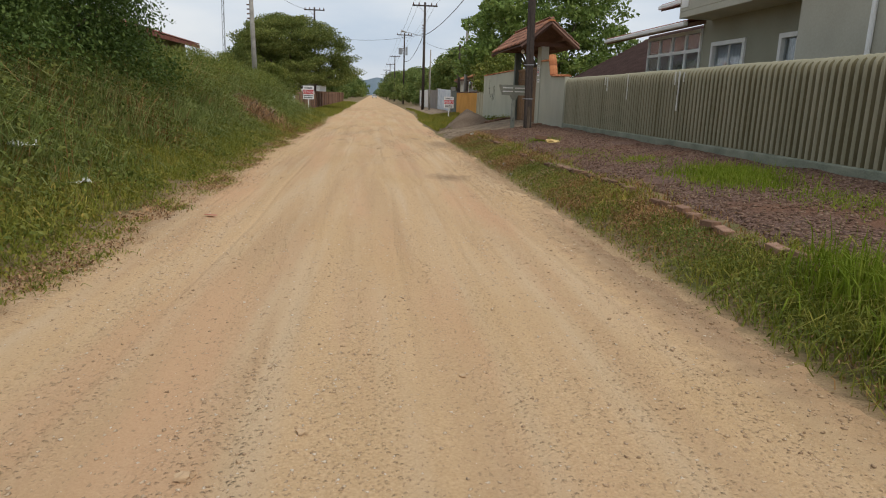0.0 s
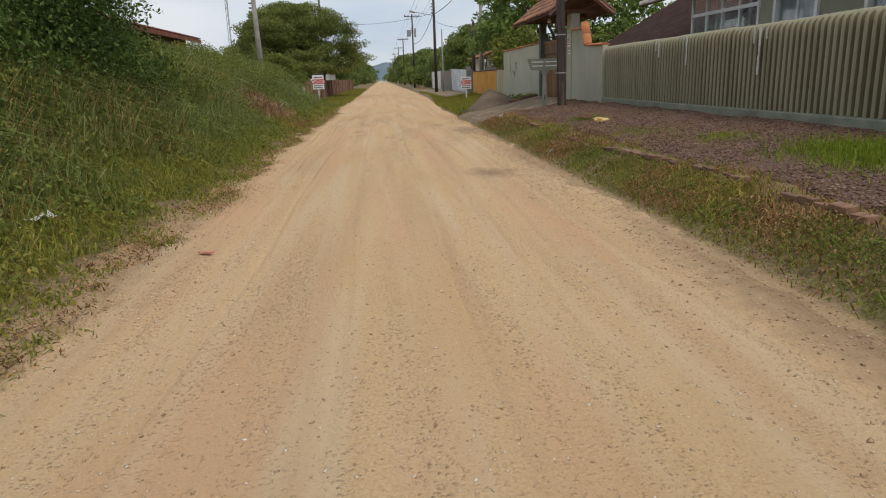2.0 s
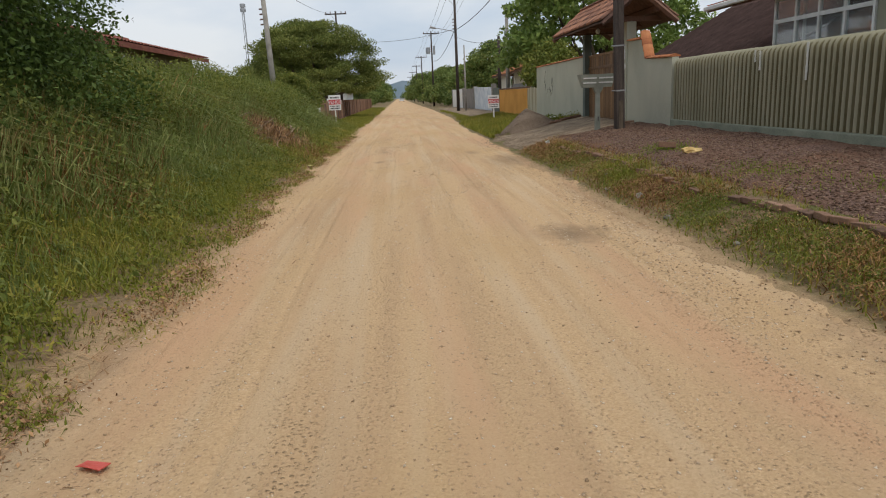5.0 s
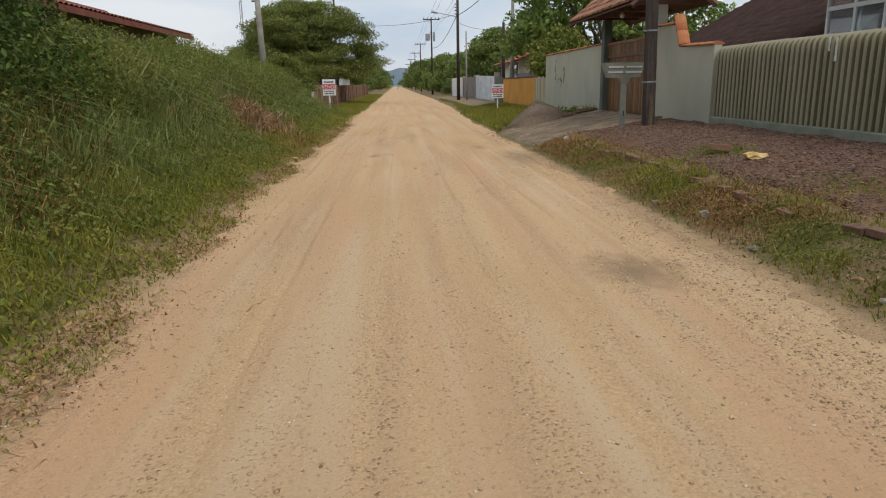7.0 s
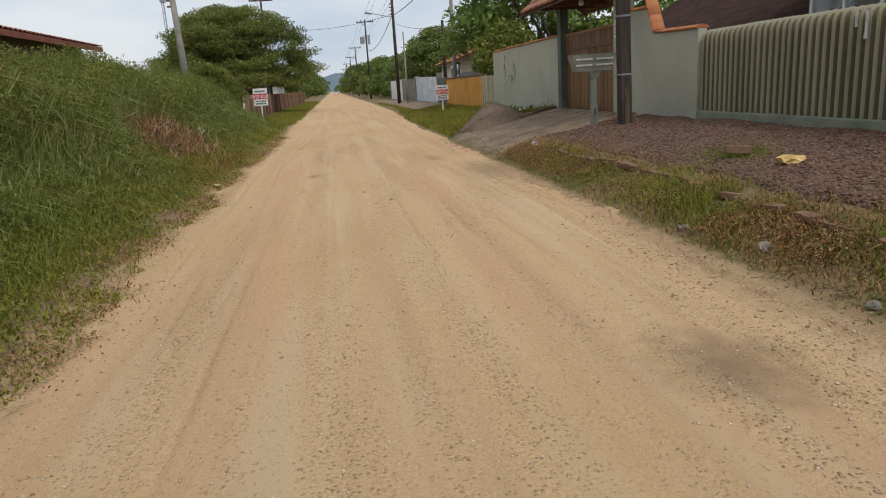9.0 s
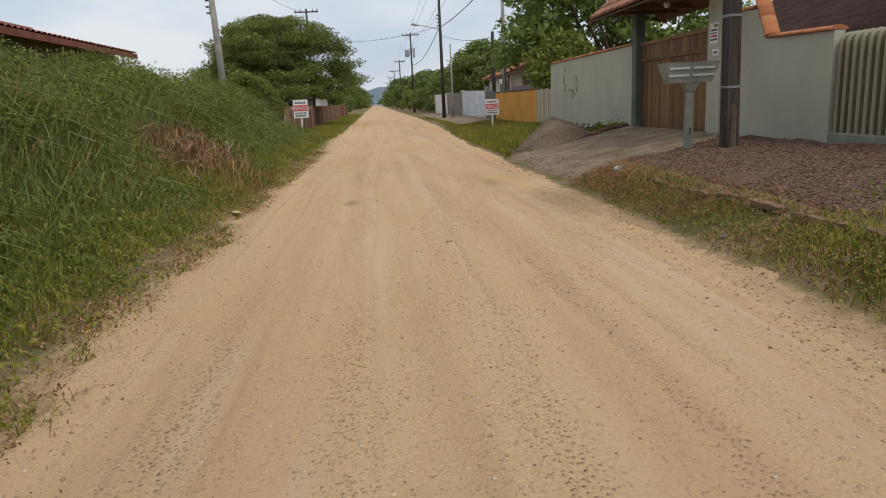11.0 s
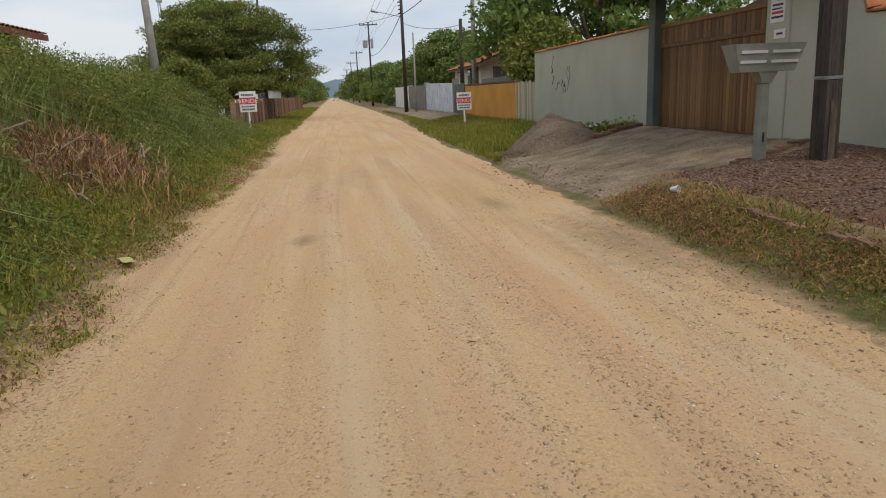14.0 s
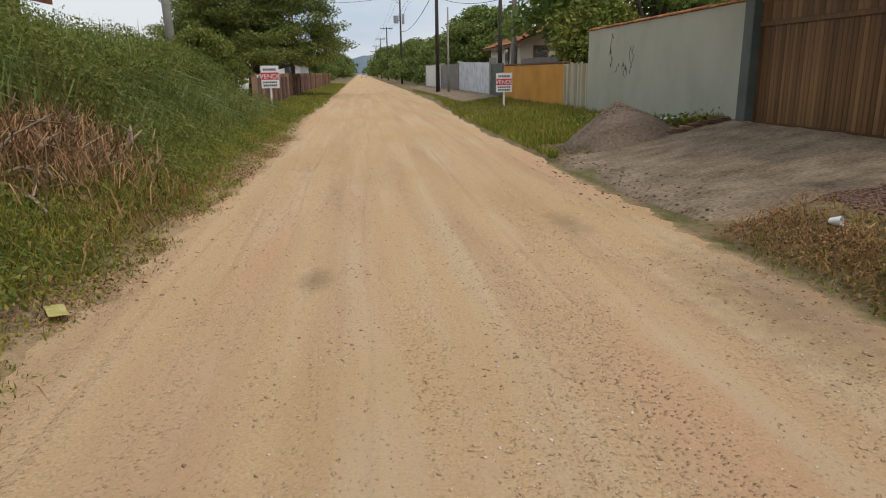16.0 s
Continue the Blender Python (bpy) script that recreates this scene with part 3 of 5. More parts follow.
def leaf_cards(pos, size, r, up=0.4):
    """Small folded leaves, two faces each, at the given places."""
    n = len(pos)
    d = r.normal(size=(n, 3))
    d /= np.linalg.norm(d, axis=1)[:, None]
    nrm = r.normal(size=(n, 3)) + np.array([0, 0, up])
    e = np.cross(d, nrm)
    e /= np.linalg.norm(e, axis=1)[:, None] + 1e-6
    fold = np.cross(e, d)
    s = (size * (0.6 + 0.8 * r.rand(n)))[:, None]
    V = np.stack([pos - d * s, pos + e * s * 0.5 + fold * s * 0.15, pos + d * s, pos - e * s * 0.5 + fold * s * 0.15], 1).reshape(-1, 3)
    i = 4 * np.arange(n)[:, None]
    return V, np.concatenate([i + np.array([[0, 1, 2]]), i + np.array([[0, 2, 3]])])


rs = np.random.RandomState(2)


def crown(name, material, parent, clumps, per, spread, leaf, seed, flat=0.6, label=""):
    """Leaves gathered in flattened clumps round the given centres."""
    r = np.random.RandomState(seed)
    c = np.repeat(np.asarray(clumps), per, 0)
    q = r.normal(size=c.shape)
    q /= np.linalg.norm(q, axis=1)[:, None]
    q *= (r.rand(len(c)) ** 0.45)[:, None] * spread
    q[:, 2] *= flat
    V, F = leaf_cards(c + q, leaf, r)
    return link(name, np_mesh(name, V, F), material, parent, label)


def limb_tree(parent, base, tops, r0, name="trunk"):
    """A trunk that forks into bent limbs reaching the given tops; all relative to the parent."""
    bm = bmesh.new()
    fork = Vector(base)
    tube(bm, (0, 0, -0.3), fork * 0.55, r0, r0 * 0.8)
    tube(bm, fork * 0.54, fork, r0 * 0.8, r0 * 0.68)
    for t in tops:
        t = Vector(t)
        m = fork.lerp(t, 0.5) + Vector((0.1 * (t.x - fork.x), 0.1 * (t.y - fork.y), -0.06 * (t - fork).length))
        tube(bm, fork - (m - fork) * 0.05, m, r0 * 0.45, r0 * 0.28, 6)
        tube(bm, m - (t - m) * 0.03, t, r0 * 0.28, r0 * 0.08, 6)
    return part(name, bm, BARK, parent, smooth=True)


def dome_points(n, rx, ry, z0, z1, r, rim=1.0, inner=0.25):
    """Clump centres over an uneven dome, with some inside it."""
    a = r.uniform(0, 6.28, n)
    u = r.rand(n)
    el = np.arcsin(u)
    k = np.where(r.rand(n) < inner, r.uniform(0.4, 0.8, n), 1.0) * (0.85 + 0.2 * np.sin(3 * a + 1.3) * 0.6 + 0.12 * r.normal(size=n))
    return np.stack([np.cos(a) * np.cos(el) ** 0.8 * rx * k, np.sin(a) * np.cos(el) ** 0.8 * ry * k, z0 + (z1 - z0) * np.sin(el) * (0.9 + 0.1 * k)], -1)


# ---- street walls, gate and canopy ----
FX = 6.2
WALL_X = 6.15

plinth = part("boundary_plinth", boxed(FX - 0.06, FX + 0.16, -2.0, 21.4, 0.35, 0.79, 0.015), CONC_GREEN)
tagged(plinth, "low stained grey-green concrete plinth under the corrugated fence", "plinth", kind="structure")

fence = thing("corrugated_fence", "green painted corrugated cement fence with rounded top, flaking in places", "fence", (FX, 0, 0))


def fence_panel_mesh(length, period=0.145):
    """Deep wavy cement sheet, ridges painted, troughs and back a darker brown: upright to near the top, then curling
    back over.
    """
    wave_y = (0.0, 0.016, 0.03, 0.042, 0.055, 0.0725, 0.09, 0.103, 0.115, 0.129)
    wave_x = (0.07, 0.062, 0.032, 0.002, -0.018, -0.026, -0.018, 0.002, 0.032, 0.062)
    prof = [(0.0, 0.79)] + [(0.0, 0.79 + 1.22 * k / 3) for k in range(1, 4)]
    prof += [(0.14 * (1 - math.cos(a)), 2.01 + 0.13 * math.sin(a)) for a in (0.35, 0.7, 1.05, 1.4, 1.75)]
    prof += [(0.3, 2.07)]
    waves_n = round(length / period)
    rows = [(k * period + a, b) for k in range(waves_n) for a, b in zip(wave_y, wave_x)] + [(length, wave_x[0])]
    V, F, brown_faces = [], [], []
    for layer in (0.0, 0.018):
        for y, off in rows:
            for j, (px, pz) in enumerate(prof):
                nx_, nz_ = (1, 0) if j < 4 else (math.cos(0.35 * (j - 3)), -math.sin(0.35 * (j - 3)))
                V.append((px + (off + layer) * nx_, y, pz + (off + layer) * nz_))
    m, c = len(prof), len(rows) * len(prof)
    for i in range(len(rows) - 1):
        for j in range(m - 1):
            a = i * m + j
            F.append((a, a + 1, a + m + 1, a + m))
            F.append((c + a, c + a + m, c + a + m + 1, c + a + 1))
            # trough faces up into the curl, and the whole back, take the darker brown
            brown_faces += [int(j < 6 and i % 10 in (0, 1, 2, 8, 9)), 1]
    mesh = np_mesh("panel", V, F)
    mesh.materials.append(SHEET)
    mesh.materials.append(SHEET_BROWN)
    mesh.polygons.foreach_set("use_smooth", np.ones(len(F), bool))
    mesh.polygons.foreach_set("material_index", np.array(brown_faces, np.int32))
    return mesh


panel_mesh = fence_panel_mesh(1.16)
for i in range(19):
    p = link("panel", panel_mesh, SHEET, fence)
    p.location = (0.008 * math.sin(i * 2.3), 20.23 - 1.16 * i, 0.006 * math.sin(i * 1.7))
for y, z0, z1, w in ((17.55, 1.75, 2.08, 0.05), (17.72, 1.9, 2.1, 0.04), (16.15, 1.55, 2.12, 0.05), (13.45, 1.35, 2.1, 0.06), (13.62, 1.85, 2.1, 0.05), (13.25, 1.9, 2.08, 0.05)):
    bm = bmesh.new()
    zs = np.linspace(z0, z1, 6)
    for a, b in zip(zs[:-1], zs[1:]):
        box(bm, -0.036, -0.028, y - w * random.uniform(0.3, 0.6), y + w * random.uniform(0.3, 0.6), a, b)
    part("flaking_patch", bm, FLAKE, fence, "flaked whitish patch")


def wall_run(name, x, y0, y1, z0, tops, material, label, thick=0.16):
    """A wall along the street with a top line through (y, z) pairs."""
    bm = bmesh.new()
    pts = [(y0, z0), (y1, z0)] + [(y, z) for y, z in reversed(tops)]
    fv = [bm.verts.new((x, y, z)) for y, z in pts]
    bv = [bm.verts.new((x + thick, y, z)) for y, z in pts]
    bm.faces.new(fv)
    bm.faces.new(bv[::-1])
    n = len(pts)
    for i in range(n):
        bm.faces.new((fv[i], bv[i], bv[(i + 1) % n], fv[(i + 1) % n]))
    bmesh.ops.recalc_face_normals(bm, faces=bm.faces[:])
    ob = part(name, bm, material)
    return tagged(ob, label, "wall", kind="structure")


wall_run("wall_gate_near", WALL_X, 21.4, 24.5, 0.3, [(21.4, 2.2), (23.1, 2.24), (23.35, 2.74), (24.5, 2.78)], PAINT_GREEN, "grey-green painted boundary wall stepping up to the gate")
wall_run("wall_gate_far", WALL_X, 28.78, 36.95, 0.2, [(28.78, 2.62), (36.95, 2.6)], PAINT_GREEN, "grey-green painted boundary wall with scratched graffiti")


def coping_tile_mesh(length, w=0.26, h=0.07):
    bm = bmesh.new()
    ring = [(-w / 2, 0.0), (-w / 2, 0.025), (-w / 3, h * 0.7), (0, h), (w / 3, h * 0.7), (w / 2, 0.025), (w / 2, 0)]
    for s, taper in ((0, 1.0), (length, 0.9)):
        for px, pz in ring:
            bm.verts.new((px * taper, s, pz * taper))
    bm.verts.ensure_lookup_table()
    k = len(ring)
    for i in range(k):
        bm.faces.new((bm.verts[i], bm.verts[(i + 1) % k], bm.verts[k + (i + 1) % k], bm.verts[k + i]))
    bm.faces.new([bm.verts[i] for i in range(k)][::-1])
    bm.faces.new([bm.verts[k + i] for i in range(k)])
    bmesh.ops.recalc_face_normals(bm, faces=bm.faces[:])
    mesh = bpy.data.meshes.new("coping_tile")
    bm.to_mesh(mesh)
    bm.free()
    return mesh


cop_mesh = coping_tile_mesh(0.34)
coping = thing("wall_coping", "row of orange terracotta coping tiles on the wall", "coping", (WALL_X + 0.08, 0, 0), kind="structure")


def coping_run(y0, z0, y1, z1, material):
    n = max(1, int(math.hypot(y1 - y0, z1 - z0) / 0.32))
    for i in range(n):
        u = i / n
        t = link("tile", cop_mesh, material, coping)
        t.matrix_basis = pose(random.uniform(-0.008, 0.008), y0 + (y1 - y0) * u, z0 + (z1 - z0) * u + 0.006 + random.uniform(0, 0.006), math.degrees(math.atan2(z1 - z0, y1 - y0)), 0, random.uniform(-1.5, 1.5))


coping_run(28.8, 2.62, 36.95, 2.6, TILE)
coping_run(21.4, 2.2, 23.1, 2.24, TILE)
coping_run(23.4, 2.74, 24.5, 2.78, TILE)
cap = thing("stepped_ridge_tiles", "stack of bright orange ridge tiles on the wall's step", "roof tile", (WALL_X + 0.08, 23.3, 2.5))
for i in range(4):
    t = link("tile", cop_mesh, TILE, cap)
    t.matrix_basis = pose(0.0, -0.25 + 0.085 * i, -0.22 + 0.15 * i, 62, 0, 0) @ Matrix.Diagonal((1.05, 0.7, 1.2, 1))

# driveway gate
gate = thing("driveway_gate", "closed brown varnished wooden driveway gate of vertical boards", "gate", (WALL_X + 0.06, 25.05, 0.65))
G_LEN, n_b = 3.44, 35
b_mesh = None
for i in range(n_b):
    if b_mesh is None:
        b_mesh = bpy.data.meshes.new("board")
        bm = boxed(0, 0.03, 0.003, G_LEN / n_b - 0.004, 0.03, 1.53, 0.004)
        bm.to_mesh(b_mesh)
        bm.free()
    b = link("board", b_mesh, WOOD_GATE, gate)
    b.location = (random.uniform(-0.003, 0.003), i * G_LEN / n_b, 0)
u_mesh = bpy.data.meshes.new("upper_board")
bm = boxed(0, 0.03, 0.003, G_LEN / 27 - 0.004, 1.6, 1.92, 0.004)
bm.to_mesh(u_mesh)
bm.free()
for i in range(27):
    b = link("upper_board", u_mesh, WOOD_GATE, gate)
    b.location = (0.004 + random.uniform(-0.003, 0.003), i * G_LEN / 27, 0)
for z in (1.53, 1.91):
    part("rail", boxed(-0.03, 0.045, 0, G_LEN, z, z + 0.075, 0.006), WOOD_GATE, gate)
part("rail", boxed(-0.012, 0.045, 0, G_LEN, 0.0, 0.028), WOOD_GATE, gate)

post = part("gate_post", boxed(WALL_X - 0.09, WALL_X + 0.14, 28.5, 28.775, 0.35, 3.3, 0.012), PAINT_POST)
tagged(post, "dark green painted square concrete gate post", "gate post")
pillar = part("gate_pillar", boxed(WALL_X - 0.03, WALL_X + 0.24, 24.5, 25.03, 0.35, 3.3, 0.01), PAINT_GREEN)
tagged(pillar, "grey-green rendered gate pillar holding up the tiled canopy", "gate pillar")

notice = thing("notice_plate", "white printed notice plate fixed on the gate pillar", "notice", (WALL_X - 0.032, 24.62, 2.3))
part("plate", boxed(-0.012, 0, -0.02, 0.3, 0.0, 0.38, 0.002), SIGN_WHITE, notice)
for i, (m, z0, h, a, b) in enumerate(((LEAF_MID, 0.3, 0.045, 0.0, 0.15), (INK, 0.23, 0.03, 0.02, 0.26), (INK, 0.18, 0.022, 0.04, 0.27), (SIGN_RED, 0.12, 0.035, 0.01, 0.27), (INK, 0.06, 0.03, 0.01, 0.27))):
    part("print_line", boxed(-0.015, -0.0125, a, b, z0, z0 + h), m, notice)
slot = thing("letter_slot", "small white framed letter slot in the gate pillar", "letter slot", (WALL_X - 0.032, 24.55, 2.07))
part("frame", boxed(-0.015, 0, 0, 0.26, 0, 0.13, 0.004), WHITE, slot)
part("flap", boxed(-0.019, -0.0155, 0.06, 0.2, 0.055, 0.085), INK, slot, "dark slot")

# tiled canopy over the gate
canopy = thing("gate_canopy", "small gabled canopy of weathered terracotta tiles over the gate", "canopy", (WALL_X + 0.08, 23.75, 3.3))
C_LEN, C_HALF, C_RISE = 5.75, 0.98, 0.8
ang = math.atan2(C_RISE, C_HALF)
slope = math.hypot(C_HALF, C_RISE)
for s in (-1, 1):
    bm = bmesh.new()
    pts = [(s * C_HALF, -0.02), (0, C_RISE - 0.02), (0, C_RISE - 0.06), (s * C_HALF, -0.06)]
    vs = [[bm.verts.new((px, y, pz)) for px, pz in pts] for y in (0.05, C_LEN - 0.05)]
    bm.faces.new(vs[0]); bm.faces.new(vs[1][::-1])
    for i in range(4):
        bm.faces.new((vs[0][i], vs[1][i], vs[1][(i + 1) % 4], vs[0][(i + 1) % 4]))
    bmesh.ops.recalc_face_normals(bm, faces=bm.faces[:])
    part("deck", bm, BOARD, canopy)
    for y in (0.0, C_LEN - 0.04):
        bm = bmesh.new()
        tube(bm, (s * C_HALF * 1.02, y + 0.02, -0.1), (0, y + 0.02, C_RISE - 0.1), 0.07, 0.07, 4)
        part("bargeboard", bm, BOARD, canopy)
    part("wall_plate", boxed(s * 0.5 - 0.06, s * 0.5 + 0.06, 0.15, C_LEN - 0.15, 0.18, 0.32, 0.01), BOARD, canopy)
for y in (0.85, 2.4, 4.0, 4.85):
    part("tie_beam", boxed(-0.9, 0.9, y - 0.05, y + 0.05, 0.0, 0.14, 0.01), BOARD, canopy)
roof_tile = coping_tile_mesh(0.42, 0.21, 0.07)
for s in (-1, 1):
    for row in range(4):
        for col in range(27):
            t = link("tile", roof_tile, TILE_OLD, canopy)
            d = row * 0.33
            t.matrix_basis = pose(s * (C_HALF + 0.03 - d * math.cos(ang)), 0.12 + col * 0.212, 0.0 + d * math.sin(ang) + 0.012, math.degrees(ang) - 3, 0, 90 * s + random.uniform(-2, 2))
for i in range(16):
    t = link("ridge_tile", cop_mesh, TILE_OLD, canopy)
    t.matrix_basis = pose(0, 0.02 + i * 0.355, C_RISE - 0.02, 2, 0, 0)
lamp = thing("canopy_lamp", "small white bulb fitting under the canopy", "lamp", (5.85, 26.3, 3.28))
bm = bmesh.new()
bmesh.ops.create_uvsphere(bm, u_segments=12, v_segments=8, radius=0.07, matrix=Matrix.Translation((0, 0, -0.06)))
part("globe", bm, WHITE, lamp, smooth=True)
part("holder", tube(bmesh.new(), (0, 0, 0.0), (0, 0, 0.06), 0.035, 0.035), METAL, lamp)

# scratches on the far wall
scratch = bpy.data.curves.new("graffiti", "CURVE")
scratch.dimensions, scratch.bevel_depth = "3D", 0.005
for k in range(9):
    y0, z0 = 34.4 + random.uniform(-0.9, 0.9), 1.75 + random.uniform(-0.4, 0.3)
    sp = scratch.splines.new("POLY")
    sp.points.add(6)
    for q in sp.points:
        q.co = (WALL_X - 0.004, y0, z0, 1)
        y0 += random.uniform(-0.12, 0.12)
        z0 += random.uniform(-0.14, 0.16)
scratch.materials.append(INK)
tagged(new("graffiti", scratch), "thin dark graffiti scrawl on the grey-green wall", "graffiti")

# driveway slab
def drive_height(x, y):
    return np.interp(x, [2.75, 3.1, 6.12], [-0.02, 0.075, 0.66]) + 0.018 * waves(x, y, 41, 2.2) + 0.009 * waves(x, y, 42, 8) - 0.05 * (1 - smoothstep(0.0, 0.3, y - 23.55 - 0.25 * waves(x, 0 * y, 43, 2.5) - 0.5 * (1 - smoothstep(3.0, 3.8, x)))) - 0.16 * (1 - smoothstep(2.75, 3.15, x + 0.18 * waves(0 * x, y, 44, 2.5)))


drive = link("driveway", sheet("driveway", axis((2.6, 6.14, 90)), axis((23.35, 29.0, 130)), drive_height), CONC_DRIVE)
tagged(drive, "worn brownish concrete driveway ramp up to the gate", "driveway", kind="structure")
brick_mesh = bpy.data.meshes.new("brick")
bm = boxed(-0.055, 0.055, -0.115, 0.115, -0.03, 0.035, 0.006)
bm.to_mesh(brick_mesh)
bm.free()
kerb = thing("driveway_brick_edge", "line of dirty broken bricks along the driveway's edge", "brick edging")
for i in range(13):
    x = 4.7 + i * 0.112
    b = link("brick", brick_mesh, BRICK_OLD, kerb)
    b.matrix_basis = pose(x, 23.62 + 0.22 * (x - 4.7) + random.uniform(-0.03, 0.03), float(drive_height(np.array(x), np.array(24.2))) + random.uniform(-0.02, 0.03), random.uniform(-8, 8), random.uniform(-8, 8), random.uniform(60, 120))
low = thing("flower_bed_brick_edge", "low row of loose orange bricks beside the driveway", "brick edging")
for i in range(8):
    x = 4.75 + i * 0.17
    b = link("brick", brick_mesh, BRICK, low)
    b.matrix_basis = pose(x, 28.95 + random.uniform(-0.05, 0.05), float(drive_height(np.array(x), np.array(28.0))) + 0.06, random.uniform(-6, 6), random.uniform(-12, -4), 90 + random.uniform(-14, 14))
edge = thing("verge_brick_edge", "sunken line of worn bricks edging the gravel verge", "brick edging")
for i in range(76):
    y = 3.6 + i * 0.236
    if random.random() < 0.3 and y > 6:
        continue
    x = 3.7 + 0.04 * math.sin(y * 0.8) - 0.12 * float(smoothstep(11, 14, y))
    b = link("brick", brick_mesh, BRICK_OLD, edge)
    b.matrix_basis = pose(x + random.uniform(-0.02, 0.02), y, float(land(x, y)) + random.uniform(0.0, 0.045), random.uniform(-5, 5), random.uniform(-8, 8), random.uniform(-8, 8))

# letter box on its post
box_thing = thing("street_letterbox", "grey-green cement letterbox with four white slots on a post", "letterbox", (4.97, 23.3, 0.44))
bm = bmesh.new()
for (w0, z0), (w1, z1) in (((0.065, 0.0), (0.055, 1.02)),):
    ring0 = [bm.verts.new((sx * w0, sy * w0, z0)) for sx, sy in ((-1, -1), (1, -1), (1, 1), (-1, 1))]
    ring1 = [bm.verts.new((sx * w1, sy * w1, z1)) for sx, sy in ((-1, -1), (1, -1), (1, 1), (-1, 1))]
    bm.faces.new(ring0[::-1]); bm.faces.new(ring1)
    for i in range(4):
        bm.faces.new((ring0[i], ring0[(i + 1) % 4], ring1[(i + 1) % 4], ring1[i]))
bmesh.ops.bevel(bm, geom=bm.edges[:], offset=0.012, segments=1, affect="EDGES")
part("post", bm, MAIL, box_thing)


def frustum(bm, x0, x1, y0, y1, z0, X0, X1, Y0, Y1, z1):
    a = [bm.verts.new(p) for p in ((x0, y0, z0), (x1, y0, z0), (x1, y1, z0), (x0, y1, z0))]
    b = [bm.verts.new(p) for p in ((X0, Y0, z1), (X1, Y0, z1), (X1, Y1, z1), (X0, Y1, z1))]
    bm.faces.new(a[::-1]); bm.faces.new(b)
    for i in range(4):
        bm.faces.new((a[i], a[(i + 1) % 4], b[(i + 1) % 4], b[i]))
    return bm


part("neck", frustum(bmesh.new(), -0.065, 0.065, -0.065, 0.065, 1.02, -0.13, 0.13, -0.09, 0.09, 1.16), MAIL, box_thing)
body = part("box_body", frustum(bmesh.new(), -0.40, 0.34, -0.10, 0.10, 1.16, -0.50, 0.44, -0.16, 0.16, 1.49), MAIL, box_thing)
for x0, x1 in ((-0.41, -0.07), (0.0, 0.36)):
    for z in (1.26, 1.375):
        yy = -0.10 - 0.06 * (z - 1.16) / 0.33
        part("slot", frustum(bmesh.new(), x0, x1, yy - 0.012, yy + 0.02, z, x0, x1, yy - 0.021, yy + 0.02, z + 0.034), WHITE, body, "white painted slot")
part("dark_mark", boxed(-0.012, 0.012, -0.067, -0.063, 0.3, 0.42), INK, box_thing)


# ---- poles and wires ----
def square_pole(name, at, label, w0, w1, h, material, lean=0.0, ry=0.0):
    t = thing(name, label, "utility pole", at)
    t.matrix_basis = pose(*at, lean, ry, 4)
    return t, part("shaft", frustum(bmesh.new(), -w0, w0, -w0, w0, -0.3, -w1, w1, -w1, w1, h), material, t)


near_pole, shaft = square_pole("utility_pole", (5.33, 22.6, 0.5), "dark weathered square utility pole with metal bands", 0.105, 0.085, 9.2, WOOD_POLE, ry=-1.2)
for z in (0.98, 2.05, 4.2):
    k = 0.105 - 0.02 * (z / 9.2) + 0.006
    part("band", boxed(-k, k, -k, k, z, z + 0.035), METAL, near_pole, "metal strap")
    part("bolt", tube(bmesh.new(), (-k - 0.09, -0.02, z + 0.02), (k + 0.05, -0.02, z + 0.02), 0.014, 0.014, 6), METAL, near_pole)
part("groove", boxed(-0.045, 0.045, -0.113, -0.1045, 0.0, 0.75), BARK, near_pole)


def round_pole(at, h, label, material, arms=True, lamp_arm=False, transformer=False, ry=0.0, rad=0.15):
    t = thing("utility_pole", label, "utility pole", at, "utility poles along the road")
    t.matrix_basis = pose(*at, 0, ry, 0)
    part("shaft", tube(bmesh.new(), (0, 0, -0.3), (0, 0, h), rad, rad * 0.62, 10), material, t, smooth=True)
    if arms:
        arm = part("cross_arm", boxed(-1.15, 1.15, -0.06, 0.06, h - 0.35, h - 0.23, 0.01), WOOD_POLE, t)
        for x in (-1.05, -0.55, 0.6, 1.05):
            part("insulator", tube(bmesh.new(), (x, 0, h - 0.23), (x, 0, h - 0.02), 0.06, 0.035, 8), CERAMIC, arm)
        part("brace", tube(bmesh.new(), (-0.6, -0.05, h - 0.33), (0, -0.09, h - 0.95), 0.02, 0.02, 5), METAL, t)
    for z in (h - 2.0, h - 2.25, h - 2.5, h - 2.75):
        part("rack_insulator", tube(bmesh.new(), (-rad - 0.1, 0, z), (-rad + 0.06, 0, z), 0.04, 0.04, 6), CERAMIC, t)
    if lamp_arm:
        part("lamp_bracket", tube(bmesh.new(), (0, 0, h - 3.0), (-1.75, -0.3, h - 2.65), 0.028, 0.024, 6), METAL, t)
        part("lamp_head", tube(bmesh.new(), (-1.65, -0.28, h - 2.7), (-2.15, -0.36, h - 2.58), 0.06, 0.11, 8), METAL, t)
    if transformer:
        part("transformer", tube(bmesh.new(), (-0.55, 0, h - 3.1), (-0.55, 0, h - 2.2), 0.3, 0.3, 12), METAL, t)
        part("fuse_box", boxed(0.18, 0.5, -0.15, 0.15, h - 3.2, h - 2.0), METAL, t)
    return t


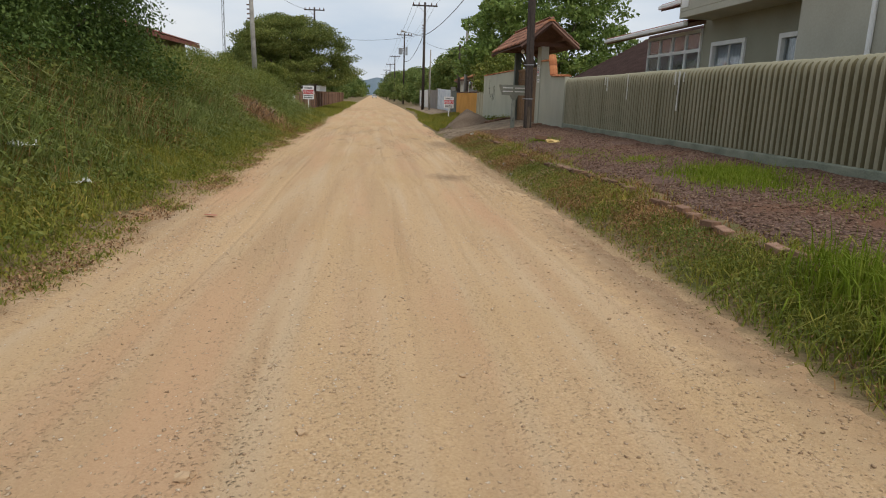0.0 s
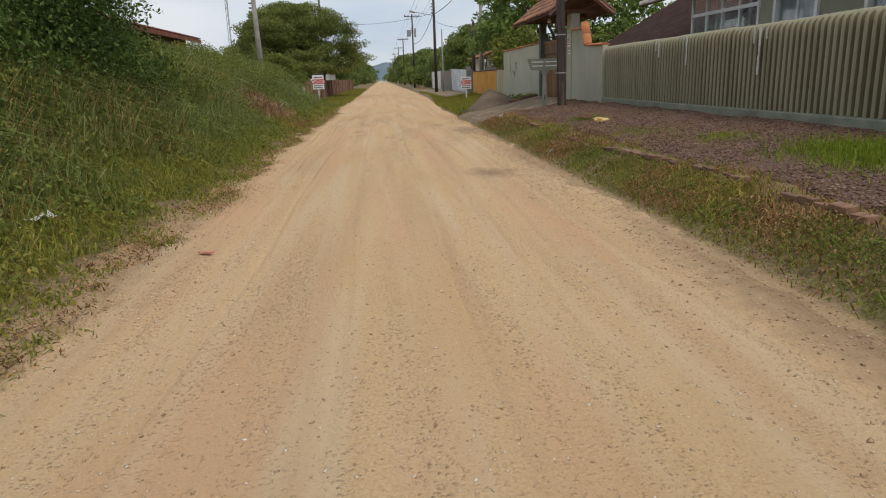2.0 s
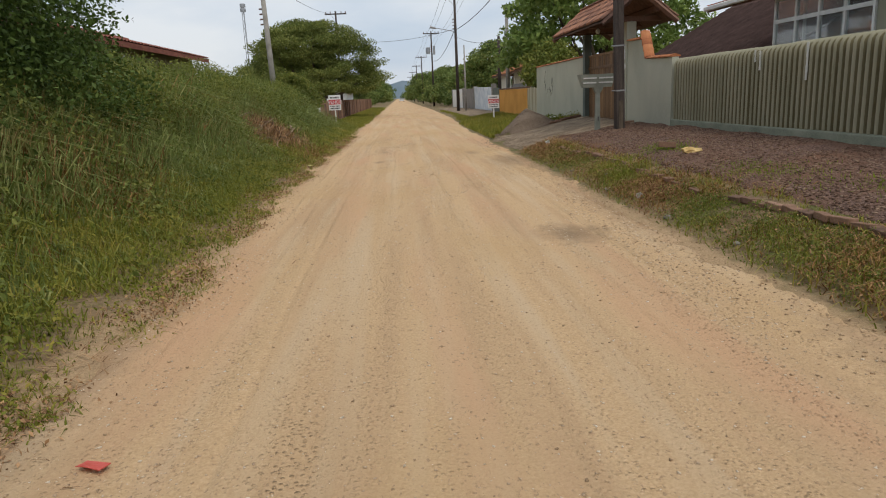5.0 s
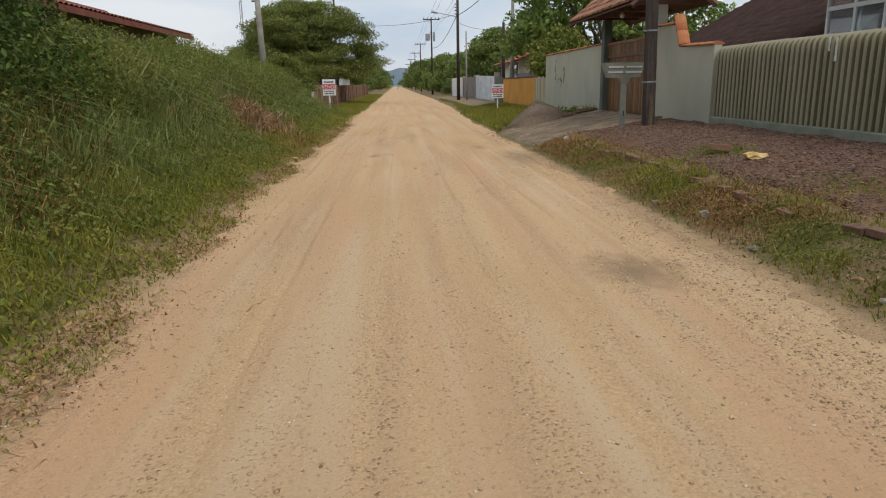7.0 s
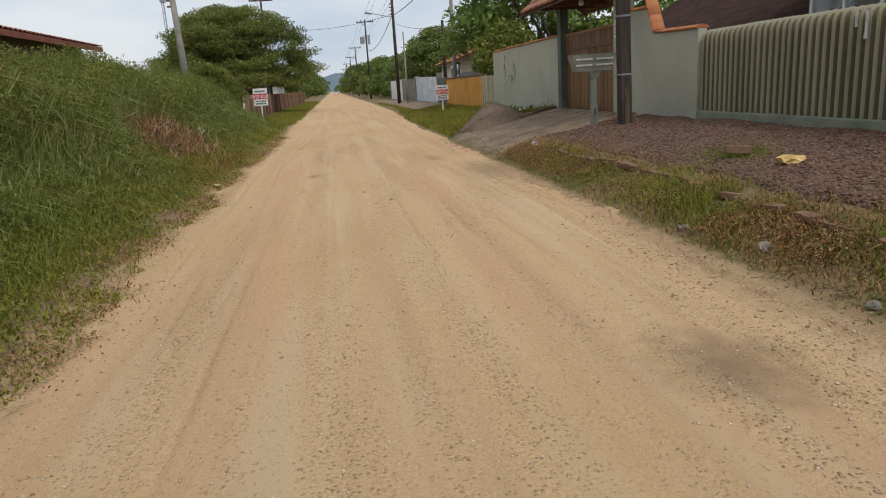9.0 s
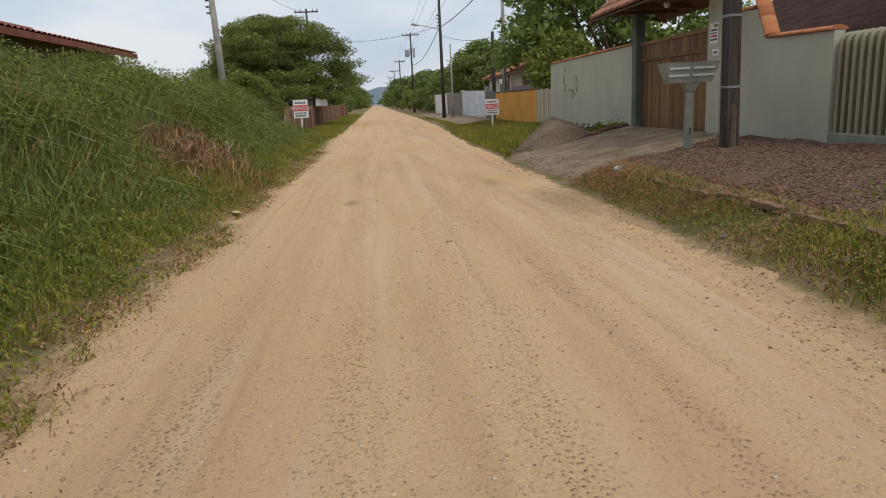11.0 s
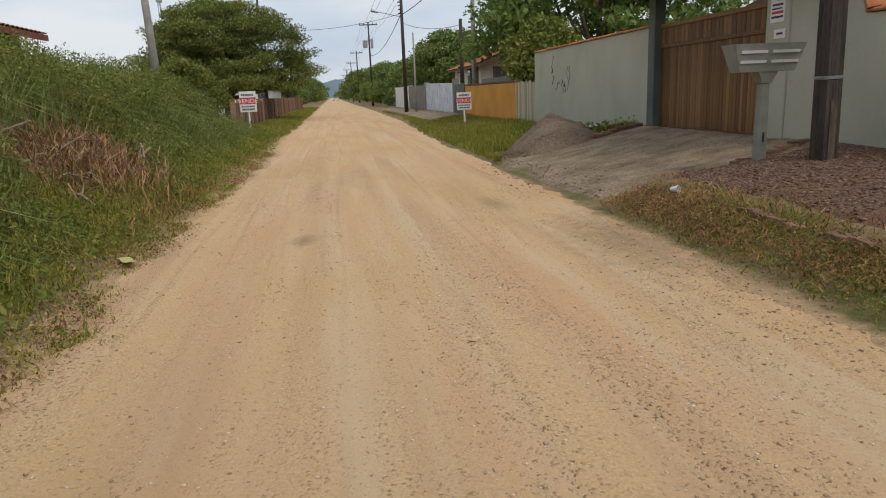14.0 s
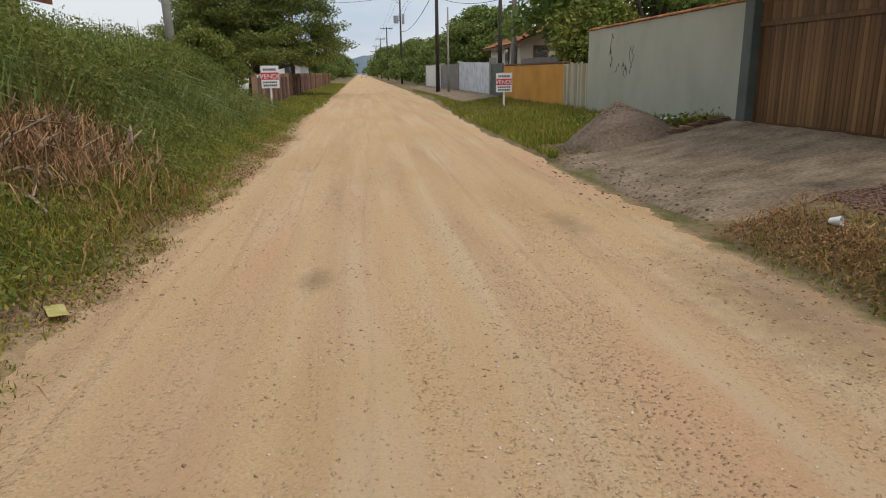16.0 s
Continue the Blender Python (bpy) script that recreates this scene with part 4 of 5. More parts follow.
POLE_Y = (65.0, 106.0, 150.0, 190.0, 235.0, 290.0, 350.0)
for i, y in enumerate(POLE_Y):
    round_pole((4.95, y, 0.25 - 0.05), 9.6 if i != 1 else 10.4, "dark wooden utility pole with cross-arm and insulators", WOOD_POLE, True, i == 0, i == 1)
round_pole((5.15, 52.5, 0.3), 5.0, "short dark pole with cable rack behind the walls", WOOD_POLE, False, rad=0.14).location.x = 6.75
t = round_pole((6.95, 50.2, 0.3), 6.6, "slim pale grey concrete service pole", CONC, False, rad=0.15)
round_pole((-6.6, 42.4, 0.1), 8.2, "leaning pale concrete pole in the tall grass", CONC, False, ry=-1.5, rad=0.17)
round_pole((-6.4, 82.0, 0.1), 10.8, "dark wooden utility pole behind the spreading tree", WOOD_POLE, True)
round_pole((5.35, 62.3, 0.3), 5.2, "thin grey post with a wire rack", CONC, False, rad=0.08)
mast = thing("radio_mast", "slender lattice radio mast far behind the trees", "radio mast", (-41, 201, 0))
for sx, sy in ((-0.4, -0.3), (0.4, -0.3), (0, 0.4)):
    part("leg", tube(bmesh.new(), (sx, sy, 0), (sx * 0.7, sy * 0.7, 28), 0.09, 0.07, 5), METAL, mast)
for k in range(13):
    z = 1 + k * 2
    part("lattice_brace", tube(bmesh.new(), (-0.4, -0.3, z), (0.4, -0.3, z + 1.9), 0.05, 0.05, 4), METAL, mast)


for z in (26.2, 27.4):
    part("antenna", tube(bmesh.new(), (0, 0, z), (0, 0, z + 0.9), 0.75, 0.75, 10), METAL, mast, "ring of pale panel antennas")


def wire(a, b, sag, rad=0.012):
    c = bpy.data.curves.new("overhead_wire", "CURVE")
    c.dimensions, c.bevel_depth, c.bevel_resolution = "3D", rad, 0
    sp = c.splines.new("POLY")
    sp.points.add(16)
    for i, q in enumerate(sp.points):
        u = i / 16
        q.co = (a[0] + (b[0] - a[0]) * u, a[1] + (b[1] - a[1]) * u, a[2] + (b[2] - a[2]) * u - 4 * sag * u * (1 - u), 1)
    c.materials.append(CABLE)
    return tagged(new("overhead_wire", c), "thin black overhead wire strung between poles", "wire", "overhead wires")


for x in (-1.05, -0.55, 0.6, 1.05):
    prev = (5.33 + x, 22.62, 9.6)
    for y in POLE_Y[:5]:
        nxt = (4.95 + x, y, 9.8)
        wire(prev, nxt, 0.5)
        prev = nxt
wire((5.2, 22.62, 7.4), (4.85, 65, 6.9), 0.7, 0.028)
wire((4.85, 65, 6.9), (4.85, 106, 6.6), 0.9, 0.028)
wire((4.85, 65, 7.0), (-6.4, 82, 8.0), 0.6, 0.014)
wire((-6.4, 82, 10.6), (-6.9, 43, 8.0), 0.5, 0.014)
wire((4.95, 65, 6.4), (6.75, 52.5, 5.0), 0.3, 0.014)


# ---- signs ----
def sale_sign(at, w, h, z0, rz, label):
    s = thing("for_sale_sign", label, "sign", at, rz=rz)
    part("post", boxed(-0.035, 0.035, 0.02, 0.06, -0.2, z0 + h, 0.004), WHITE, s, "white painted wooden post")
    board = part("board", boxed(-w / 2, w / 2, -0.012, 0.012, z0, z0 + h, 0.003), SIGN_WHITE, s)
    part("red_band", boxed(-w / 2 + 0.01, w / 2 - 0.01, -0.017, -0.0135, z0 + h * 0.38, z0 + h * 0.7), SIGN_RED, board, "red band")
    c = bpy.data.curves.new("lettering", "FONT")
    c.body, c.align_x, c.size, c.extrude = "VENDE", "CENTER", h * 0.3, 0.001
    c.materials.append(SIGN_WHITE)
    t = new("lettering", c)
    t.parent = board
    t.matrix_basis = pose(0, -0.021, z0 + h * 0.43, 90, 0, 0)
    for zz, hh, a in ((0.78, 0.1, 0.36), (0.23, 0.07, 0.4), (0.08, 0.09, 0.38)):
        n = 7
        for k in range(n):
            x0 = -w * a + 2 * w * a * k / n
            part("print_bar", boxed(x0, x0 + 2 * w * a / n * 0.72, -0.017, -0.0135, z0 + h * zz, z0 + h * (zz + hh)), INK, board)
    return s


sale_sign((-3.8, 45.0, 0.12), 0.68, 0.84, 0.92, 4, "white and red for-sale sign on a post among weeds")
sale_sign((4.98, 43.0, 0.2), 0.6, 0.7, 0.58, -3, "white and red for-sale sign on the grass verge")


# ---- walls further down the street ----
bf = thing("board_fence", "bleached upright wooden boards closing a gap between walls", "fence", (WALL_X, 37.0, 0.4))
bm0 = bpy.data.meshes.new("board")
bm = boxed(0, 0.025, 0.004, 0.15, -0.1, 1.34, 0.004)
bm.to_mesh(bm0)
bm.free()
for i in range(15):
    b = link("board", bm0, WOOD_FENCE, bf)
    b.matrix_basis = pose(random.uniform(-0.01, 0.01), i * 0.157, random.uniform(-0.05, 0.04), random.uniform(-1, 1))
wall_run("wall_ochre", WALL_X, 39.4, 48.7, 0.1, [(39.4, 1.74), (48.7, 1.76)], YELLOW, "bright ochre yellow painted garden wall")
part("wall_cap", boxed(WALL_X - 0.04, WALL_X + 0.2, 39.4, 48.7, 1.765, 1.83, 0.01), BRICK_OLD)
tagged(bpy.data.objects["wall_cap"], "thin brick cap along the ochre wall", "wall cap", kind="structure")
wall_run("wall_grey_behind", WALL_X + 1.0, 38.5, 49.5, 0.1, [(38.5, 2.08), (49.5, 2.08)], GREYWALL, "grey wall behind the ochre wall")
gp = part("gate_panel_green", boxed(WALL_X, WALL_X + 0.08, 49.0, 51.6, 0.35, 1.9, 0.02), PAINT_POST)
tagged(gp, "dark green closed metal gate between walls", "gate")
wall_run("wall_whitewashed", WALL_X, 51.9, 63.0, 0.1, [(51.9, 1.97), (63.0, 2.14)], BLUEWHITE, "patchy blue-white whitewashed wall")
wall_run("wall_grey_far", WALL_X, 63.2, 72.6, 0.1, [(63.2, 2.05), (72.6, 2.1)], GREYWALL, "grey rendered street wall")
wall_run("wall_white_far", WALL_X, 73.4, 86.0, 0.1, [(73.4, 2.15), (86.0, 2.12)], WHITE, "white painted street wall")
for y in (51.75, 63.1, 72.9, 86.1):
    p = part("wall_pier", boxed(WALL_X - 0.08, WALL_X + 0.25, y - 0.14, y + 0.14, 0.1, 2.2, 0.01), CONC)
    tagged(p, "pale rendered pier between street walls", "pier", kind="structure")
apron = link("pavement", sheet("pavement", axis((4.3, 6.14, 12)), axis((49.2, 84, 60)), lambda x, y: land(x, y) + 0.03 + 0.01 * waves(x, y, 51, 1.5)), CONC_DRIVE)
tagged(apron, "dark worn pavement in front of the far walls", "pavement", kind="structure")

# garden fence of the far side
lf = thing("post_and_board_fence", "dark reddish wooden fence between masonry posts", "fence", (-4.85, 48.0, 0.1))
lf_m = bpy.data.meshes.new("fence_board")
bm = boxed(-0.02, 0.02, 0.02, 0.5, 0, 1.32, 0.008)
bm.to_mesh(lf_m)
bm.free()
lp_m = bpy.data.meshes.new("fence_post")
bm = boxed(-0.11, 0.11, -0.11, 0.11, -0.1, 1.5, 0.01)
bm.to_mesh(lp_m)
bm.free()
for i in range(34):
    p = link("fence_post", lp_m, BRICK_OLD, lf)
    p.location = (0, i * 2.2, 0)
    for k in range(4):
        b = link("fence_board", lf_m, BOARD, lf)
        b.matrix_basis = pose(0, 0.08 + i * 2.2 + k * 0.52, random.uniform(-0.03, 0.03))
wb = part("white_low_wall", boxed(-6.6, -5.2, 45.6, 45.75, 0, 1.0, 0.01), WHITE)
tagged(wb, "short white painted wall half hidden by weeds", "wall", kind="structure")


# ---- houses ----
def tile_slope(y0, y1, xe, ze, xr, zr, step=0.36, wave=0.24, thick=0.03):
    """A roof slope of stepped, rolled tile courses from eave to ridge, along y."""
    L = math.hypot(xr - xe, zr - ze)
    n = max(2, int(L / step))
    m = int(abs(y1 - y0) / wave * 4)
    V, F = [], []
    nx_, nz_ = -(zr - ze) / L, (xr - xe) / L
    if nz_ < 0:
        nx_, nz_ = -nx_, -nz_
    for i in range(n):
        for u, lift in ((i / n, thick * 1.6), ((i + 1) / n, thick * 0.4)):
            for j in range(m + 1):
                h = lift + 0.028 * math.cos(j * math.pi / 2)
                V.append((xe + (xr - xe) * u + nx_ * h, y0 + (y1 - y0) * j / m, ze + (zr - ze) * u + nz_ * h))
    for r in range(2 * n - 1):
        for j in range(m):
            a = r * (m + 1) + j
            F.append((a, a + 1, a + m + 2, a + m + 1))
    return np_mesh("roof", V, F)


def plain_prism(pts, y0, y1):
    bm = bmesh.new()
    a = [bm.verts.new((x, y0, z)) for x, z in pts]
    b = [bm.verts.new((x, y1, z)) for x, z in pts]
    bm.faces.new(a); bm.faces.new(b[::-1])
    for i in range(len(pts)):
        bm.faces.new((a[i], b[i], b[(i + 1) % len(pts)], a[(i + 1) % len(pts)]))
    bmesh.ops.recalc_face_normals(bm, faces=bm.faces[:])
    return bm


def gable_house(name, label, x0, x1, y0, y1, zb, ze, zr, wall_m, roof_m, over=0.5, wave=0.3):
    """A house with its ridge along y."""
    h = thing(name, label, "house", ((x0 + x1) / 2, (y0 + y1) / 2, zb))
    inv = h.matrix_basis.inverted()
    xm = (x0 + x1) / 2

    def keep(ob):
        ob.matrix_basis = inv
        return ob
    keep(part("wall", plain_prism([(x0, zb), (x1, zb), (x1, ze), (xm, zr - 0.08), (x0, ze)], y0, y1), wall_m, h))
    g = (zr - ze) / (xm - x0)
    for xe, s in ((x0 - over, 1), (x1 + over, -1)):
        keep(link("roof", tile_slope(y0 - over, y1 + over, xe, ze - g * over, xm, zr, wave=wave), roof_m, h))
        keep(part("roof_deck", plain_prism([(xe, ze - g * over - 0.02), (xm, zr - 0.02), (xm, zr - 0.12), (xe, ze - g * over - 0.12)], y0 - over, y1 + over), BOARD, h))
    keep(part("ridge", tube(bmesh.new(), (xm, y0 - over, zr + 0.03), (xm, y1 + over, zr + 0.03), 0.1, 0.1, 8), roof_m, h))
    return h, keep


# red-roofed house behind the bank
h, keep = gable_house("house", "long low beige house with a faded red tiled roof", -15.6, -9.6, 17.0, 38.6, 0.6, 3.92, 4.72, BEIGE, ROOF_RED, 0.6)
keep(part("fascia", boxed(-9.05, -8.99, 16.4, 39.2, 3.58, 3.76), ROOF_RED, h))
for y in (20.0, 24.5, 29.0, 34.0):
    w = keep(part("window", boxed(-9.6, -9.55, y, y + 1.4, 2.1, 3.1, 0.01), WHITE, h))
    part("pane", boxed(-9.545, -9.54, y + 0.08, y + 1.32, 2.18, 3.02), GLASS, w)
for y in (21.5, 30.2):
    sl = keep(part("wall_lamp", boxed(-9.6, -9.45, y, y + 0.14, 3.3, 3.42, 0.02), WHITE, h))

# brown-roofed neighbour behind the gate
gable_house("house", "low house with an old dark brown tiled roof", 10.6, 18.5, 24.2, 35.0, 0.6, 2.6, 4.75, BRICK_OLD, ROOF_BROWN, 0.6)
# cream house further on
h, keep = gable_house("house", "cream house with an orange tiled roof and small windows", 7.9, 13.4, 53.0, 61.0, 0.3, 3.05, 4.1, CREAM, TILE, 0.45)
for y in (53.6, 55.5):
    w = keep(part("window", boxed(7.84, 7.9, y, y + 1.0, 1.7, 2.8, 0.01), BOARD, h))
    part("pane", boxed(7.825, 7.835, y + 0.1, y + 0.9, 1.8, 2.7), GLASS, w)
for x in (8.6, 9.8):
    w = keep(part("window", boxed(x, x + 0.8, 52.94, 53.0, 1.9, 2.8, 0.01), BOARD, h))
    part("pane", boxed(x + 0.1, x + 0.7, 52.925, 52.935, 2.0, 2.7), GLASS, w)
# white house behind the far fence
h, keep = gable_house("house", "white two-tone house behind the fence and trees", -14.0, -6.6, 92.0, 104.0, 0.1, 2.9, 4.2, WHITE, TILE_OLD, 0.6)
for x in (-12.6, -10.2, -8.2):
    w = keep(part("window", boxed(x, x + 1.1, 91.94, 92.0, 1.3, 2.4, 0.01), WOOD_POLE, h))
    part("pane", boxed(x + 0.1, x + 1.0, 91.925, 91.935, 1.4, 2.3), GLASS, w)

# two-storey house behind the corrugated fence
big = thing("house", "olive-beige two-storey house with white windows and glazed porch", "house", (9.26, 12.0, 0.62))
inv = big.matrix_basis.inverted()


def in_big(ob):
    ob.matrix_basis = inv
    return ob


def pierced_wall(x0, x1, y0, y1, z0, z1, holes):
    """A wall along y with through openings (ya, yb, za, zb) in order of y."""
    bm = bmesh.new()
    y = y0
    for ya, yb, za, zb in holes:
        box(bm, x0, x1, y, ya, z0, z1)
        box(bm, x0, x1, ya, yb, z0, za)
        box(bm, x0, x1, ya, yb, zb, z1)
        y = yb
    return box(bm, x0, x1, y, y1, z0, z1)


in_big(part("wall", pierced_wall(9.26, 9.46, 6.0, 19.0, 0.4, 4.7, [(14.2, 15.2, 2.0, 3.02), (16.75, 18.3, 2.0, 3.05)]), HOUSE, big))
in_big(part("wall", boxed(9.46, 16.0, 18.8, 19.0, 0.4, 4.7), HOUSE, big))
in_big(part("wall", boxed(15.8, 16.0, 6.0, 18.8, 0.4, 4.7), HOUSE, big))
in_big(part("wall", boxed(9.46, 15.8, 6.0, 6.2, 0.4, 4.7), HOUSE, big))
in_big(part("floor_slab", boxed(9.46, 15.8, 6.2, 18.8, 3.3, 3.5), CONC, big))
in_big(part("flat_roof", boxed(9.1, 16.2, 5.8, 19.2, 4.92, 5.1, 0.02), CONC, big))
in_big(part("eave_slab", boxed(9.262, 16.0, 6.0, 19.0, 4.702, 4.917), HOUSE, big))
in_big(part("projecting_wall", boxed(8.75, 9.255, 11.4, 13.9, 0.4, 4.9, 0.01), HOUSE_LIGHT, big))
in_big(part("projecting_wall", boxed(8.85, 9.255, 5.5, 11.395, 0.4, 4.9, 0.01), HOUSE, big))
in_big(part("balcony", boxed(8.35, 9.255, 13.92, 18.6, 3.7, 3.86, 0.01), HOUSE_LIGHT, big))
in_big(part("balcony_parapet", boxed(8.35, 8.5, 13.92, 18.6, 3.864, 4.75, 0.01), HOUSE_LIGHT, big))
in_big(part("balcony_parapet", boxed(8.504, 9.255, 18.45, 18.6, 3.864, 4.75, 0.01), HOUSE_LIGHT, big))
in_big(part("vent_grille", boxed(8.33, 8.349, 18.1, 18.5, 3.95, 4.3, 0.004), WHITE, big, "white slatted grille"))
in_big(part("downpipe", tube(bmesh.new(), (8.7, 11.75, 0.5), (8.7, 11.75, 4.9), 0.045, 0.045, 8), WHITE, big, "white plastic downpipe"))
for ya, yb, za, zb in ((14.2, 15.2, 2.0, 3.02), (16.75, 18.3, 2.0, 3.05)):
    bm = bmesh.new()
    box(bm, 9.2, 9.34, ya - 0.06, ya + 0.04, za - 0.06, zb + 0.06)
    box(bm, 9.2, 9.34, yb - 0.04, yb + 0.06, za - 0.06, zb + 0.06)
    box(bm, 9.2, 9.34, ya + 0.04, yb - 0.04, zb - 0.04, zb + 0.06)
    box(bm, 9.2, 9.34, ya + 0.04, yb - 0.04, za - 0.06, za + 0.04)
    w = in_big(part("window", bm, WHITE, big, "white framed window"))
    gl = part("pane", boxed(9.3, 9.306, ya + 0.04, yb - 0.04, za + 0.04, zb - 0.04), GLASS, w)
    gl.visible_shadow = False
    cur = bmesh.new()
    n = 40
    va = []
    for i in range(n + 1):
        y = ya + (yb - ya) * i / n
        va.append([cur.verts.new((9.4 + 0.025 * math.sin(i * 1.5), y, z)) for z in (za, zb)])
    for i in range(n):
        cur.faces.new((va[i][0], va[i + 1][0], va[i + 1][1], va[i][1]))
    part("curtain", cur, CURTAIN, w, "pale striped curtain", True)
    part("mullion", boxed(9.27, 9.3, (ya + yb) / 2 - 0.02, (ya + yb) / 2 + 0.02, za + 0.04, zb - 0.04), WHITE, w)
# glazed porch
bm = bmesh.new()
for y in (19.05, 19.95, 20.85, 21.75, 22.65):
    box(bm, 9.22, 9.3, y - 0.035, y + 0.035, 1.4, 3.5)
for z in (1.4, 2.92, 3.44):
    for ya in (19.05, 19.95, 20.85, 21.75):
        box(bm, 9.225, 9.295, ya + 0.035, ya + 0.865, z, z + 0.09)
porch = in_big(part("porch_frame", bm, WHITE, big, "white aluminium porch framing"))
for ya in (19.05, 19.95, 20.85, 21.75):
    for za, zb in ((1.49, 2.92), (3.01, 3.44)):
        g2 = part("pane", boxed(9.255, 9.261, ya + 0.035, ya + 0.865, za, zb), GLASS, porch)
        g2.visible_shadow = False
for x in (10.0, 11.0, 12.0):
    part("side_post", boxed(x - 0.03, x + 0.03, 22.62, 22.68, 1.4, 3.5), WHITE, porch)
in_big(part("porch_base", boxed(9.2, 9.34, 19.0, 22.7, 0.5, 1.395), HOUSE, big))
in_big(part("porch_back", boxed(12.6, 12.7, 19.0, 22.7, 0.5, 3.5), HOUSE, big))
in_big(link("roof", tile_slope(18.9, 25.4, 8.75, 3.66, 13.0, 4.7), ROOF_RED, big))
in_big(part("roof_deck", plain_prism([(8.75, 3.64), (13.0, 4.68), (13.0, 4.56), (8.75, 3.52)], 18.9, 25.4), BOARD, big))
in_big(part("gutter", boxed(8.63, 8.76, 18.9, 25.4, 3.56, 3.68, 0.02), WHITE, big, "white gutter along the eave"))
in_big(link("roof", tile_slope(16.5, 22.8, 9.6, 4.55, 13.5, 5.6), ROOF_RED, big))
in_big(part("roof_deck", plain_prism([(9.6, 4.53), (13.5, 5.58), (13.5, 5.46), (9.6, 4.41)], 16.5, 22.8), BOARD, big))
in_big(part("gutter", boxed(9.48, 9.6, 16.5, 22.8, 4.45, 4.57, 0.02), WHITE, big, "white gutter along the eave"))


# ---- trees and shrubs ----
def tree(name, label, at, rx, ry, z0, z1, clumps, per, spread, leaf, material, seed, r0=0.25, flat=0.6, limbs=8, group=""):
    t = thing(name, label, "tree", at, group)
    r = np.random.RandomState(seed)
    pts = dome_points(clumps, rx, ry, z0, z1, r)
    crown("crown", material, t, pts, per, spread, leaf, seed + 1, flat)
    tops = [tuple(pts[i] * np.array([0.85, 0.85, 0.93])) for i in r.choice(len(pts), limbs, False)]
    limb_tree(t, (0.1, 0.1, max(0.5, z0 * 0.7)), tops, r0)
    return t


tree("umbrella_tree", "broad umbrella-shaped tree with dense olive-green crown", (-7.7, 66, 0.1), 5.6, 5.2, 2.2, 8.05, 440, 320, 0.95, 0.075, LEAF_OLIVE, 60, 0.35, 0.42, 14)
tree("umbrella_tree", "darker spreading tree behind the umbrella tree", (-11.0, 75, 0.1), 4.2, 4.8, 3.0, 6.2, 200, 180, 1.2, 0.11, LEAF_DARK, 64, 0.35, 0.5, 10)
tree("almond_tree", "large-leaved dark tree behind the grey-green wall", (11.4, 45, 0.4), 5.6, 5.0, 2.7, 9.6, 240, 110, 0.95, 0.15, LEAF_ALMOND, 70, 0.3, 0.55, 14)
tree("garden_tree", "small yellow-green tree leaning over the ochre wall", (7.6, 40.6, 0.4), 1.4, 1.5, 1.5, 3.4, 90, 110, 0.55, 0.085, LEAF_YEL, 80, 0.1, 0.8, 7)
tree("bush", "feathery bright green bush beside the for-sale sign", (-5.6, 42.3, 0.1), 1.15, 1.2, 1.1, 2.8, 90, 160, 0.5, 0.06, WEED, 90, 0.07, 0.5, 6)
tree("round_tree", "rounded green tree behind the street walls", (10.0, 76, 0.2), 3.6, 3.6, 2.2, 6.2, 150, 110, 0.95, 0.15, LEAF_MID, 95, 0.25, 0.7, 8)
far_tree = tree("roadside_tree", "green roadside tree in a row down the street", (9.0, 94, 0.1), 3.6, 4.2, 0.7, 4.9, 130, 110, 0.95, 0.15, LEAF_MID, 97, 0.22, 0.7, 8, "far roadside trees")
for x, y, s, a in ((9, 104, 1.0, 40), (8.2, 118, 1.05, 130), (9, 134, 1.1, 220), (8.2, 152, 1.1, 300), (8.8, 175, 1.2, 10), (8.2, 205, 1.3, 80), (9, 240, 1.4, 150), (9, 285, 1.5, 220), (10, 340, 1.7, 30),
                   (-8.4, 125, 0.85, 100), (-8.2, 150, 0.95, 200), (-7.6, 178, 1.2, 280), (-7.8, 215, 1.3, 20), (-9, 260, 1.4, 90), (-9, 320, 1.6, 160)  , (-18, 58, 0.9, 10), (-17, 100, 1.2, 30)):
    c = copy_thing(far_tree, pose(x, y, 0.1, 0, 0, a))
    c.scale = (s, s * 1.1, s * (0.72 + 0.5 * ((a * 7) % 11) / 11))
woods = np.stack([np.random.RandomState(6).uniform(-110, 110, 420), np.random.RandomState(7).uniform(380, 560, 420), 1.0 + 7 * np.random.RandomState(8).rand(420)], -1)
woods = woods[np.abs(woods[:, 0]) > 5]
tagged(crown("far_woods", LEAF_DARK, None, woods, 40, 4.5, 0.9, 9), "distant band of woods at the end of the road", "woods", kind="stuff")

# the shrub that hangs over the near bank
sh = thing("overhanging_shrub", "big dark leafy shrub overhanging the grassy bank", "shrub", (-7.2, 14.8, 1.1))
r = np.random.RandomState(101)
pts = dome_points(480, 2.7, 6.4, -0.4, 4.8, r)
pts = np.concatenate([pts, np.stack([r.uniform(0.4, 2.2, 150), r.uniform(-6, 4.6, 150), r.uniform(-0.2, 2.2, 150)], -1)])
crown("crown", LEAF_SHRUB, sh, pts, 260, 0.62, 0.04, 102, 0.7)
limb_tree(sh, (0.1, 0.1, 0.8), [tuple(pts[i] * 0.85) for i in range(0, 120, 9)], 0.14)

